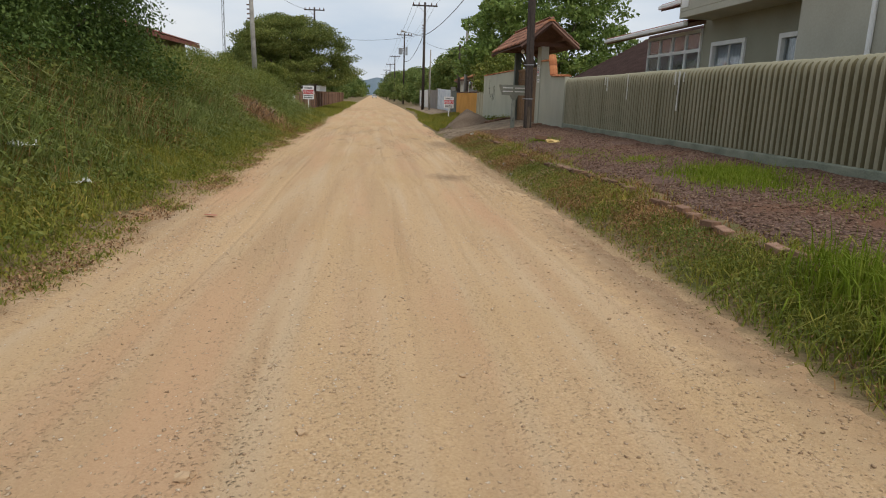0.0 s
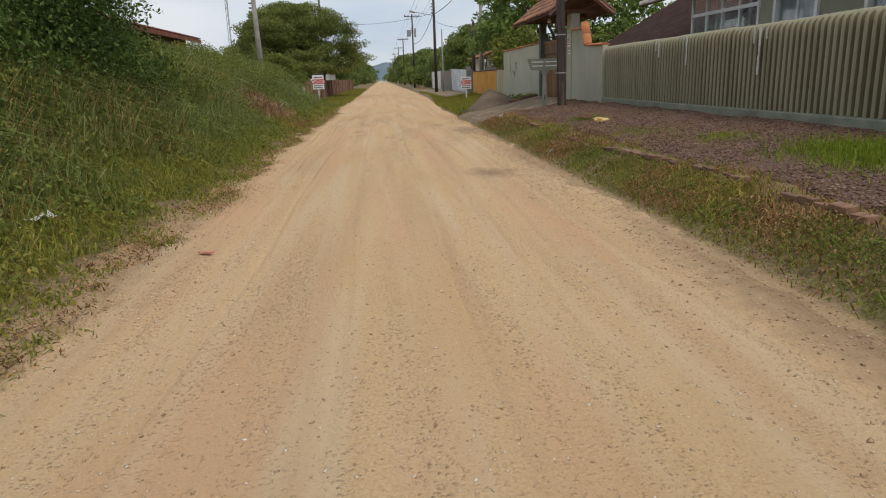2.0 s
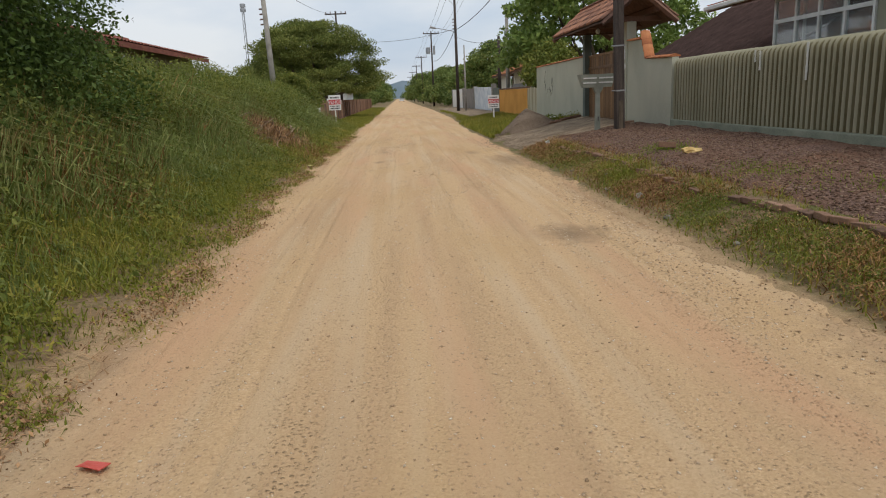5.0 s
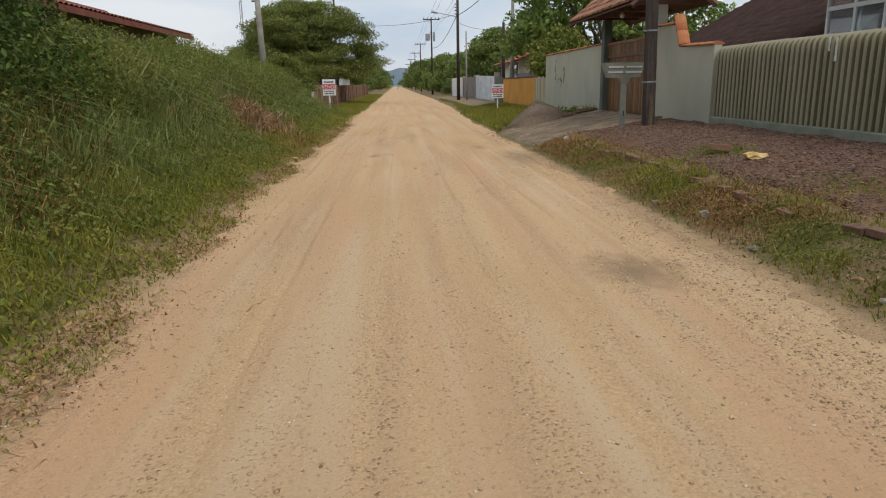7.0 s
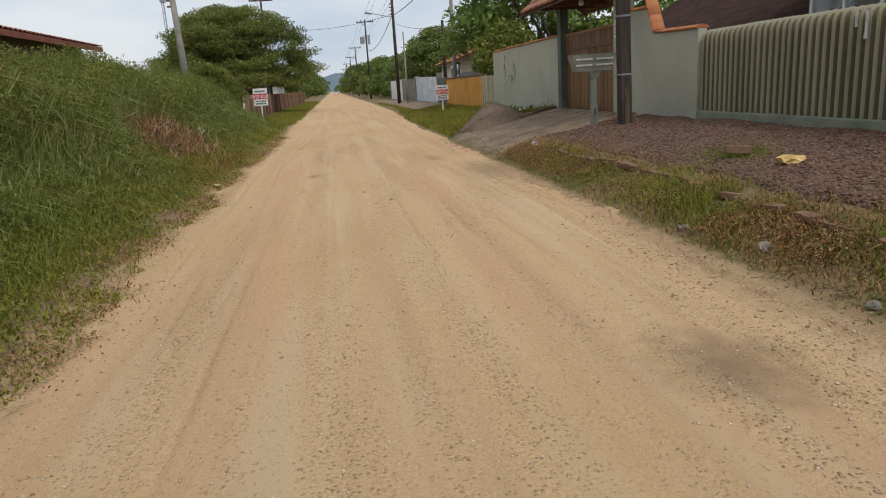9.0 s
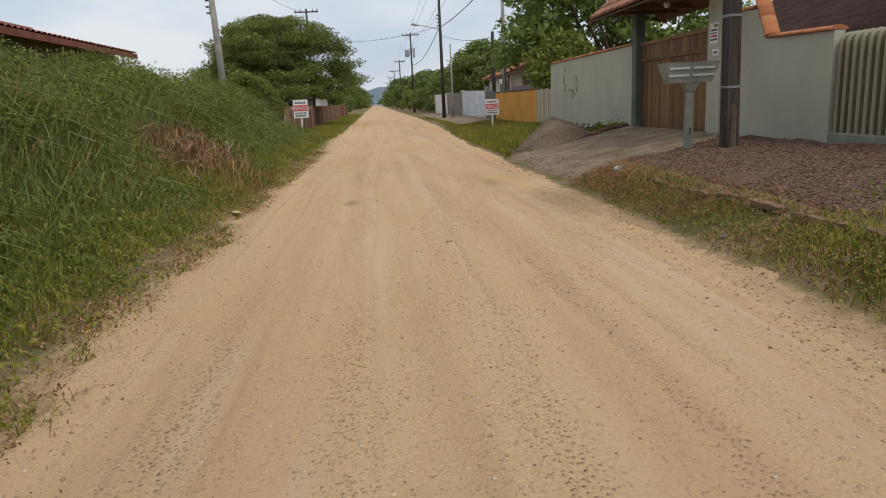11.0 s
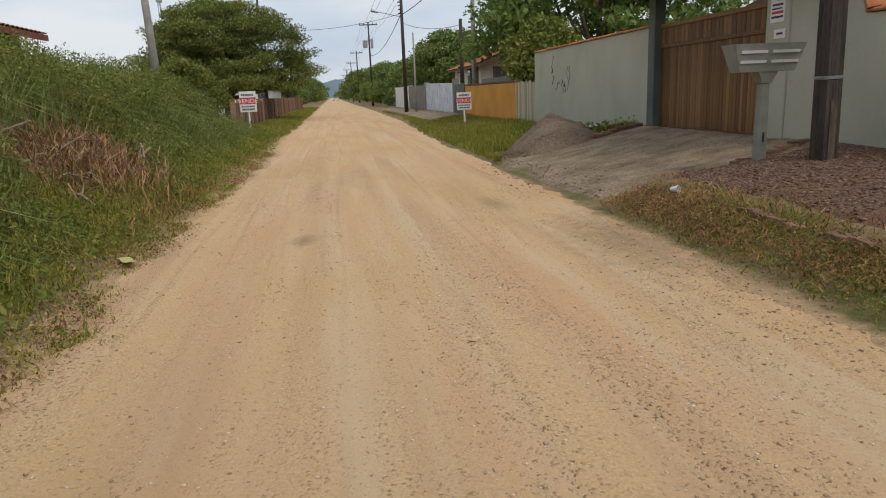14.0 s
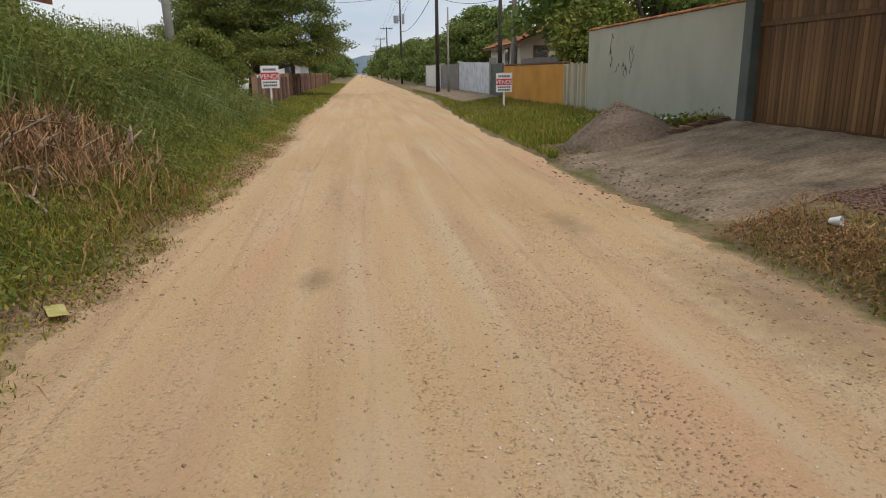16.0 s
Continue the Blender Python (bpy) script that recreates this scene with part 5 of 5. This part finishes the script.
hx = np.linspace(-260, 300, 70)
hv, hf = [], []
for k, yy in enumerate((1150, 1200, 1300)):
    for x in hx:
        top = 20 * math.exp(-((x - 2) / 34) ** 2) + 5 * math.exp(-((x - 22) / 12) ** 2) + 13 * math.exp(-((x + 60) / 70) ** 2) + 15 * math.exp(-((x - 75) / 60) ** 2) + 1.2 * math.sin(x * 0.21)
        hv.append((x, yy, (0, 1, 0.8)[k] * top - 1))
for k in range(2):
    for i in range(69):
        a = k * 70 + i
        hf.append((a, a + 1, a + 71, a + 70))
tagged(link("backdrop_hill", np_mesh("backdrop_hill", hv, hf), HILL), "hazy blue wooded hill at the road's end", "hill", kind="structure")

# ---- grass and weeds ----
r = np.random.RandomState(200)


def strip(n, x0, x1, y0, y1, near=1.6):
    """Random places on the plan, denser at the start of the walk's stretch."""
    return r.uniform(x0, x1, n), y0 + (y1 - y0) * r.rand(n) ** near


HEAP_X, HEAP_Y = -4.15, 26.4


def off_heap(x, y):
    """Outside the patch flattened by the branch heap and the way down from it to the road."""
    return ((((x - HEAP_X) / 0.95) ** 2 + ((y - HEAP_Y) / 1.9) ** 2) > 1) & ~((x > HEAP_X) & (x < -2.9) & (np.abs(y - HEAP_Y + 1.0) < 1.9) & (r.rand(len(x)) < 0.75))


# tall grass on the bank
x, y = strip(78000, -7.6, -3.0, 2.0, 46.0, 1.15)
k = off_heap(x, y)
x, y = x[k], y[k]
up = smoothstep(-2.8, -5.2, x)
clump = waves(x, y, 61, 1.2)
hgt = (0.2 + 0.95 * up) * (0.35 + 0.75 * r.rand(len(x))) * (1 + 0.4 * clump) * (1 - 0.45 * smoothstep(41, 46, y))
tawny = (waves(x, y, 62, 0.55) + 0.5 * r.normal(size=len(x))) > 0.85
blades("bank_grass", REED, x[~tawny], y[~tawny], land(x[~tawny], y[~tawny]), hgt[~tawny], 0.018, 1.5, "tall rank green grass covering the bank", "grass", 201, 1.0)
blades("tawny_grass", DRY, x[tawny], y[tawny], land(x[tawny], y[tawny]), hgt[tawny], 0.014, 1.4, "withered tawny stalks among the bank grass", "dry grass", 202, 0.9)
# reed plumes on the crest
x, y = strip(5500, -7.4, -4.7, 18.0, 39.5, 0.9)
k = waves(x, y, 64, 1.6) > -0.2
x, y = x[k], y[k]
blades("crest_grass", REED, x, y, land(x, y), 0.95 + 0.8 * r.rand(len(x)) ** 2 + 0.2 * waves(x, y, 66, 1.5), 0.024, 1.1, "long arching grass leaves on the bank's crest", "grass", 203, 0.8)
# low grass along the left edge
x = r.uniform(-4.2, -1.9, 80000)
y = 1.5 + 46 * r.rand(80000) ** 1.2
keepers = (x < road_left(y) - 0.02 - 0.4 * r.rand(len(x)) ** 2 + 0.08 + 0.25 * waves(x, y, 63, 3)) & (waves(x, y, 65, 2.3) > -0.7 + 0.8 * smoothstep(-3.0, -2.2, x))
x, y = x[keepers], y[keepers]
blades("edge_grass", GRASS, x, y, land(x, y), (0.03 + 0.26 * smoothstep(-2.15, -3.3, x)) * (0.4 + 0.9 * r.rand(len(x))), 0.011, 1.6, "short yellow-green grass along the road's edge", "grass", 205, 1.0)
# broad-leaved weeds through the bank
n = 125000
x, y = strip(n, -7.4, -2.6, 2, 45, 1.1)
keepers = (waves(x, y, 67, 0.9) + 0.7 * waves(x, y, 68, 2.6) > -0.15) & off_heap(x, y) & (r.rand(n) < 0.35 + 0.65 * smoothstep(-2.6, -4.0, x))
x, y = x[keepers], y[keepers]
up = smoothstep(-2.6, -5.2, x)
V, F = leaf_cards(np.stack([x, y, land(x, y) + (0.1 + 0.85 * up) * (1 + 0.35 * waves(x, y, 61, 1.2)) * r.rand(len(x)) ** 0.55 + 0.02], -1), 0.033, r, 1.2)
tagged(link("bank_weeds", np_mesh("bank_weeds", V, F), WEED), "leafy green weeds tangled in the bank grass", "weeds", kind="stuff")
# leafy tangle along the bank's crest
n = 60000
x, y = strip(n, -7.0, -4.4, 16, 40, 0.95)
keepers = off_heap(x, y) & (waves(x, y, 74, 1.4) > -0.6)
x, y = x[keepers], y[keepers]
x, y = np.concatenate([x, r.uniform(-8.8, -6.2, 32000)]), np.concatenate([y, 25 + 16.5 * r.rand(32000)])
back = smoothstep(-6.0, -7.4, x)
V, F = leaf_cards(np.stack([x, y, land(x, y) + 0.3 + (0.85 + 0.75 * back + 0.3 * waves(x, y, 75, 1.7)) * r.rand(len(x)) ** 0.7], -1), 0.035, r, 1.0)
tagged(link("crest_weeds", np_mesh("crest_weeds", V, F), WEED), "tangled leafy weeds topping the grassy bank", "weeds", kind="stuff")
x, y = r.uniform(-8.6, -5.6, 3600), 25 + 16 * r.rand(3600)
blades("crest_reeds", REED, x, y, land(x, y), 1.0 + (0.7 + 0.5 * waves(x, y, 84, 1.3)) * r.rand(len(x)), 0.03, 1.0, "arching reed leaves standing behind the crest", "grass", 208, 1.0)
# withered leaves and crumbs of turf along the left edge
n = 16000
y = 1.5 + 34 * r.rand(n) ** 1.2
x = road_left(y) - 0.1 + 0.17 * r.normal(size=n)
keepers = waves(x, y, 76, 2.4) > -0.15
x, y = x[keepers], y[keepers]
V, F = leaf_cards(np.stack([x, y, np.maximum(land(x, y), 0.0) + 0.012 + 0.035 * r.rand(len(x)) ** 2], -1), 0.016, r, 2.5)
tagged(link("edge_litter", np_mesh("edge_litter", V, F), STRAW), "withered brown leaf litter along the road's edge", "leaf litter", kind="stuff")
n = 30000
y = 1.5 + 40 * r.rand(n) ** 1.15
x = r.uniform(-4.0, -2.2, n)
keepers = (x < road_left(y) - 0.05 + 0.2 * waves(x, y, 77, 2.6)) & (waves(x, y, 78, 2.0) > -0.5)
x, y = x[keepers], y[keepers]
V, F = leaf_cards(np.stack([x, y, land(x, y) + 0.02 + 0.22 * smoothstep(-2.1, -3.4, x) * r.rand(len(x))], -1), 0.021, r, 1.6)
tagged(link("edge_weeds", np_mesh("edge_weeds", V, F), GRASS), "low yellow-green creeping weeds beside the road", "weeds", kind="stuff")
# leafy weeds and withered leaves of the right-hand verge
n = 52000
y = 2 + 21.4 * r.rand(n) ** 1.15
x = 3.36 + 0.3 * r.normal(size=n)
lump = waves(x, y, 79, 2.3)
keepers = (lump > -0.15) & (x > road_right(y) + 0.05) & (x < 3.58)
x, y, lump = x[keepers], y[keepers], lump[keepers]
place = np.stack([x, y, land(x, y) + 0.015 + 0.13 * np.maximum(lump + 0.35, 0.1) * r.rand(len(x))], -1)
brown = waves(x, y, 72, 1.3) + 0.5 * r.normal(size=len(x)) + 0.6 * smoothstep(10, 19, y) > 0.35
V, F = leaf_cards(place[~brown], 0.014, r, 1.2)
tagged(link("verge_weeds", np_mesh("verge_weeds", V, F), WEED), "small leafy weeds matted over the verge strip", "weeds", kind="stuff")
V, F = leaf_cards(place[brown], 0.012, r, 1.2)
tagged(link("verge_litter", np_mesh("verge_litter", V, F), STRAW), "brown withered leaves and clippings on the verge", "leaf litter", kind="stuff")
# verge grass on the right
n = 110000
y = 1.5 + 30 * r.rand(n) ** 1.25
x = r.uniform(2.75, 4.2, n)
dense = np.exp(-((x - 3.38) / 0.36) ** 2) * (1 - 0.5 * smoothstep(16, 20, y)) * (1 - smoothstep(22.2, 23.6, y))
keepers = (r.rand(n) < dense) & (waves(x, y, 69, 1.7) > -0.9 + 0.25 * smoothstep(9, 13, y)) & (x > road_right(y) + 0.1 * waves(x, y, 70, 5))
x, y = x[keepers], y[keepers]
brown = waves(x, y, 72, 1.3) + 0.6 * r.normal(size=len(x)) > 0.55
blades("verge_straw", DRY, x[brown], y[brown], land(x[brown], y[brown]), 0.05 + 0.1 * r.rand(int(brown.sum())), 0.01, 1.8, "withered brown grass in the verge strip", "dry grass", 206, 0.8)
x, y = x[~brown], y[~brown]
blades("verge_grass", GRASS, x, y, land(x, y), (0.04 + 0.12 * r.rand(len(x))) * (1 + 0.6 * waves(x, y, 71, 1.1)) * (1 + 0.6 * (1 - smoothstep(3, 7, y))), 0.010, 1.7, "weedy grass strip between road and gravel verge", "grass", 207, 0.9)
# cut dry grass lying on the verge
n = 20000
y = 9 + 15 * r.rand(n)
x = 3.3 + 0.32 * r.normal(size=n)
keepers = (waves(x, y, 73, 1.5) > -0.1 - 0.8 * smoothstep(17, 22, y)) & (x > 2.95) & (y < 23.6) & (x < 4.3)
x, y = x[keepers], y[keepers]
blades("dry_cuttings", DRY, x, y, land(x, y) + 0.09 * r.rand(len(x)), 0.025 + 0.045 * r.rand(len(x)), 0.009, 5.0, "heaps of dry brown grass cuttings on the verge", "dry grass", 209, 0.3)
# tufts in the gravel
for k, (cx, cy, sx, sy, n, h) in enumerate(((5.15, 9.3, 0.5, 1.1, 4600, 0.17), (5.2, 7.0, 0.4, 0.6, 1200, 0.13), (4.5, 14.2, 0.4, 1.0, 1500, 0.1), (4.6, 17.8, 0.35, 0.5, 900, 0.12), (4.9, 12.0, 0.4, 0.6, 900, 0.12), (4.5, 19.8, 0.5, 0.5, 700, 0.07), (3.55, 4.6, 0.25, 0.5, 700, 0.42), (3.25, 3.7, 0.12, 0.2, 500, 0.35))):
    x, y = cx + sx * r.normal(size=n) * 0.6, cy + sy * r.normal(size=n) * 0.6
    blades("grass_tuft", TUFT, x, y, land(x, y), h * (0.5 + 0.7 * r.rand(n)), 0.011, 0.8, "bright green grass tuft growing in the verge gravel", "grass", 220 + k, 0.8)
# lawn verges further on
for side, x0, x1, y0, y1, n in (("right", 3.0, 6.1, 29.3, 75, 42000), ("left", -4.7, -2.1, 44, 120, 34000)):
    x, y = r.uniform(x0, x1, n), y0 + (y1 - y0) * r.rand(n) ** 1.7
    k = (x > road_right(y) + 0.05 * r.normal(size=n)) if side == "right" else (x < road_left(y) - 0.05)
    k &= ~((y > 49) & (x > 4.3))
    k &= ~((x > 3.1) & (x < 5.3) & (y > 28.2) & (y < 31.2))
    x, y = x[k], y[k]
    blades("lawn_grass", GRASS, x, y, land(x, y), 0.05 + 0.12 * r.rand(len(x)) * (1 + 0.8 * (y < 40)), 0.02, 0.8, "mown grass verge beside the road", "grass", 240, 0.8)
# creeping weeds by the gravel heap
n = 1500
x, y = r.uniform(4.6, 6.0, n), r.uniform(29.2, 34.0, n)
V, F = leaf_cards(np.stack([x, y, land(x, y) + 0.05 + 0.22 * r.rand(n) ** 2], -1), 0.05, r, 1.5)
tagged(link("wall_foot_weeds", np_mesh("wall_foot_weeds", V, F), WEED), "small creeping weeds at the foot of the wall", "weeds", kind="stuff")

# ---- heap of dead branches on the bank ----
heap = thing("dead_branch_heap", "grey-brown heap of cut dead branches on the bank", "branches", (HEAP_X, HEAP_Y, 0.4))
for k in range(110):
    a = Vector((r.uniform(-0.8, 0.6), r.uniform(-1.6, 1.6), 0))
    a.z = r.uniform(0.0, 0.45) - 0.35 * a.x
    d = Vector((r.uniform(-0.7, 0.9), r.uniform(-1, 1), r.uniform(-0.5, 0.55))) * r.uniform(0.35, 0.85)
    bm = bmesh.new()
    w = r.uniform(0.012, 0.036)
    m = a + d * 0.5 + Vector((r.uniform(-0.1, 0.1), r.uniform(-0.1, 0.1), r.uniform(-0.02, 0.12)))
    tube(bm, a, m, w, w * 0.8, 5)
    tube(bm, m, a + d, w * 0.8, w * 0.4, 5)
    tube(bm, m, m + Vector((r.uniform(-0.3, 0.3), r.uniform(-0.3, 0.3), r.uniform(0, 0.3))), w * 0.5, w * 0.25, 4)
    part("branch", bm, DEAD, heap)
n = 2400
x, y = HEAP_X + 0.5 * r.normal(size=n), HEAP_Y + 0.95 * r.normal(size=n)
blades("dead_twigs", STRAW, x, y, land(x, y) + 0.3 * r.rand(n), 0.12 + 0.35 * r.rand(n), 0.014, 1.8, "tangle of dead brown twigs and stalks", "twigs", 251, 0.5)
n = 1300
x, y = r.uniform(-4.0, -2.5, n), HEAP_Y - 1 + 1.6 * r.normal(size=n)
blades("bank_straw", DRY, x, y, land(x, y) + 0.05, 0.08 + 0.16 * r.rand(n), 0.012, 1.6, "flattened straw below the branch heap", "dry grass", 253, 0.6)
# low tufts creeping out over the road's left edge
tx, ty = [], []
for k in range(110):
    cy = 2.5 + 33 * r.rand()
    cx = float(road_left(np.array(cy))) + r.uniform(-0.3, 0.16)
    m = int(r.uniform(30, 110))
    tx.append(cx + 0.09 * r.normal(size=m))
    ty.append(cy + 0.14 * r.normal(size=m))
x, y = np.concatenate(tx), np.concatenate(ty)
blades("creeping_tufts", GRASS, x, y, np.maximum(land(x, y), 0.0), 0.03 + 0.07 * r.rand(len(x)), 0.011, 2.2, "low grass tufts creeping over the road's edge", "grass", 254, 0.8)
# strewn dry stalks at the left edge
n = 5000
y = 2 + 34 * r.rand(n) ** 1.2
x = road_left(y) + 0.24 * r.normal(size=n) - 0.12
blades("edge_stalks", STRAW, x, y, np.maximum(land(x, y), 0.0) + 0.02, 0.02 + 0.035 * r.rand(n) ** 2, 0.008, 7.0, "dry stalks strewn along the road's edge", "twigs", 255, 0.2)

# ---- stones ----
def gathered(n, seed, loose_share):
    """Places on the road, drawn together into long crumbly bands and patches; the rest loose."""
    q = np.random.RandomState(seed)
    x, y = q.uniform(-2.15, 2.8, n), 0.5 + 34 * q.rand(n) ** 1.3
    k = (q.rand(n) < loose_share) | ((waves(x * 2.2, y * 0.16, 91, 1.6) + 0.8 * waves(x, y * 0.6, 92, 2.6) > 0.45) & (q.rand(n) < 0.4 + 0.6 * smoothstep(4, 12, y)))
    return x[k], y[k]


x, y = gathered(90000, 311, 0.2)
scatter_rocks("road_pebbles", PEBBLE, x, y, 0.0035 + 0.009 * r.rand(len(x)) ** 3, road_height(x, y) - 0.001, "small pale pebbles strewn on the sand road", "pebbles", 301)
x, y = gathered(52000, 312, 0.2)
scatter_rocks("road_clods", CLOD, x, y, 0.004 + 0.0095 * r.rand(len(x)) ** 4, road_height(x, y) - 0.001, "small brown clods of earth on the road", "clods", 302)
n = 5200
y = 1 + 22 * r.rand(n)
x = 2.5 + 0.28 * r.normal(size=n)
scatter_rocks("edge_clods", CLOD, x, y, 0.004 + 0.012 * r.rand(n) ** 3, np.maximum(land(x, y), road_height(x, y)), "crumbled dark clods along the road's edge", "clods", 303)


def gravel_height(x, y):
    return land(x, y) + 0.035 + 0.02 * waves(x, y, 81, 2.0) - 0.07 * (1 - smoothstep(0, 0.25, x - 3.78 - 0.08 * waves(0 * x, y, 82, 2.5)))


bed = link("gravel_verge", sheet("gravel_verge", axis((3.6, 6.15, 60)), axis((0, 23.5, 300)), gravel_height), GRAVEL_BED)
tagged(bed, "verge of reddish-purple crushed gravel along the fence", "gravel", kind="structure")
n = 21000
x, y = r.uniform(3.75, 6.12, n), 4 + 19.4 * r.rand(n)
k = waves(x, y, 83, 1.3) > -0.8
x, y = x[k], y[k]
scatter_rocks("verge_gravel", GRAVEL, x, y, 0.012 + 0.016 * r.rand(len(x)), gravel_height(x, y) - 0.004, "loose reddish crushed stones on the verge", "gravel", 304)
pile_z = lambda x, y: 0.66 * np.maximum(0, 1 - np.sqrt(((x - 4.3) / 0.95) ** 2 + ((y - 29.75) / 1.2) ** 2) * (1 + 0.1 * waves(x, y, 85, 2.0))) ** 0.9
pile = link("mound", sheet("mound", axis((3.0, 5.4, 60)), axis((28.2, 31.2, 70)), lambda x, y: np.where(pile_z(x, y) > 0.004, land(x, y) + pile_z(x, y) + 0.02 + 0.012 * waves(x, y, 86, 11), land(x, y) - 0.06)), PILE)
tagged(pile, "heap of fine grey-brown gravel beside the driveway", "gravel mound")
n = 3800
x, y = 4.2 + 0.55 * r.normal(size=n), 29.7 + 0.65 * r.normal(size=n)
scatter_rocks("heap_gravel", PILE, x, y, 0.008 + 0.012 * r.rand(n), land(x, y) + pile_z(x, y) + 0.01, "loose grey gravel on and round the heap", "gravel", 305)
n = 500
x, y = 3.05 + 0.3 * r.normal(size=n), r.uniform(24, 29, n)
scatter_rocks("driveway_rubble", PILE, x, y, 0.008 + 0.02 * r.rand(n) ** 2, np.maximum(drive_height(x, y), road_height(x, y)) - 0.002, "broken concrete crumbs at the driveway's foot", "rubble", 306)

# ---- loose things ----
def loose(name, label, category, at, size, seed, material, rz=0, sub=2):
    ob = part(name, rock_bm(size, seed, sub=sub), material)
    ob.matrix_basis = pose(*at, 0, 0, rz)
    return tagged(ob, label, category)


def on_land(x, y, dz=0.0):
    return (x, y, float(land(x, y)) + dz)


loose("yellow_rubble", "lump of yellow-painted rubble lying on the gravel", "rubble", on_land(4.58, 16.6, 0.06), (0.2, 0.15, 0.09), 3, STONE_YEL, 20)
b = link("loose_brick", brick_mesh, BRICK)
b.matrix_basis = pose(*on_land(4.55, 17.55, 0.12), 4, 3, 70) @ Matrix.Diagonal((1.1, 1.3, 1.5, 1))
tagged(b, "single loose orange brick lying on the gravel", "brick")
for k, (x, y, s) in enumerate(((2.98, 15.9, 0.07), (3.1, 14.8, 0.08), (2.95, 13.5, 0.055), (3.25, 16.9, 0.05), (3.0, 11.9, 0.04), (3.05, 18.4, 0.05))):
    loose("verge_stone", "grey stone half buried at the road's edge", "stone", on_land(x, y, 0.02), (s * 1.2, s, s * 0.7), 11 + k, STONE, 40 * k)
for k, (x, y, s) in enumerate(((0.08, 20.15, 0.035), (0.42, 19.28, 0.045), (2.08, 19.97, 0.035), (-0.05, 3.3, 0.03), (0.75, 3.9, 0.022), (-0.45, 2.95, 0.04), (1.25, 10.5, 0.02), (-1.55, 19.6, 0.03))):
    loose("road_stone", "small tan stone lying on the sand road", "stone", (x, y, float(road_height(np.array(x), np.array(y))) + s * 0.25), (s * 1.3, s * 0.8, s * 0.6), 31 + k, CLOD, 40 * k)
cup = thing("plastic_cup", "crushed white plastic cup lying in dry grass", "cup", on_land(3.5, 22.65, 0.1), rz=35)
bm = bmesh.new()
bmesh.ops.create_cone(bm, cap_ends=False, segments=14, radius1=0.032, radius2=0.052, depth=0.095, matrix=Matrix.Rotation(radians(80), 4, "X"))
for v in bm.verts:
    v.co.z *= 0.85 + 0.15 * math.sin(5 * v.co.x * 20)
part("shell", bm, PLASTIC, cup, smooth=True)


def scrap(name, label, at, w, h, material, seed, fold=0.05):
    """A crumpled sheet with some thickness."""
    bm = bmesh.new()
    bmesh.ops.create_grid(bm, x_segments=8, y_segments=6, size=0.5, matrix=Matrix.Diagonal((w, h, 1, 1)))
    for v in bm.verts:
        v.co.z = fold * (1 + noise.noise(Vector((v.co.x * 9, v.co.y * 9, seed)))) + 0.01
    bmesh.ops.solidify(bm, geom=bm.faces[:], thickness=0.004)
    ob = part(name, bm, material)
    ob.matrix_basis = pose(*at, 6, 0, seed * 40)
    return tagged(ob, label, "litter")


scrap("plastic_bag", "crumpled white plastic bag caught in the grass", on_land(-4.0, 9.35, 0.14), 0.34, 0.24, PLASTIC, 1, 0.12)
scrap("plastic_scrap", "torn white plastic scrap in the roadside grass", on_land(-3.3, 9.2, 0.1), 0.34, 0.1, PLASTIC, 2)
scrap("yellow_wrapper", "flattened yellow wrapper at the road's edge", on_land(-2.4, 22.1, 0.03), 0.26, 0.12, PLASTIC_YEL, 3, 0.015)
scrap("red_wrapper", "small torn red wrapper on the sand", (-1.62, 8.55, 0.02), 0.13, 0.07, PLASTIC_RED, 4, 0.012)
scrap("white_scrap", "white scrap lying beside the bricks", on_land(5.2, 29.5, 0.1), 0.3, 0.16, PLASTIC, 5, 0.08)
stick = part("dry_stick", tube(bmesh.new(), (0, 0, 0), (0.32, 0.2, 0.16), 0.012, 0.008, 6), DRY)
stick.location = on_land(-4.15, 9.6, 0.2)
tagged(stick, "pale dry stick poking out of the grass", "stick")


# a car far down the road
car = thing("parked_car", "white car far down the road", "car", (0.9, 255, 0.02))
prof = [(-0.85, 0.35), (0.85, 0.35), (0.85, 0.9), (0.68, 1.45), (-0.68, 1.45), (-0.85, 0.9)]
bm = plain_prism(prof, 0, 3.9)
bmesh.ops.bevel(bm, geom=bm.edges[:], offset=0.06, segments=2, affect="EDGES")
cb = part("body", bm, CAR_PAINT, car)
part("windscreen", plain_prism([(-0.72, 0.95), (0.72, 0.95), (0.6, 1.38), (-0.6, 1.38)], -0.012, 0.0), GLASS, cb)
for sx in (-0.72, 0.72):
    for sy in (0.7, 3.1):
        part("wheel", tube(bmesh.new(), (sx - 0.1, sy, 0.31), (sx + 0.1, sy, 0.31), 0.31, 0.31, 14), RUBBER, car)
    part("headlight", boxed(sx - 0.12, sx + 0.12, -0.02, 0.03, 0.65, 0.8), WHITE, cb)
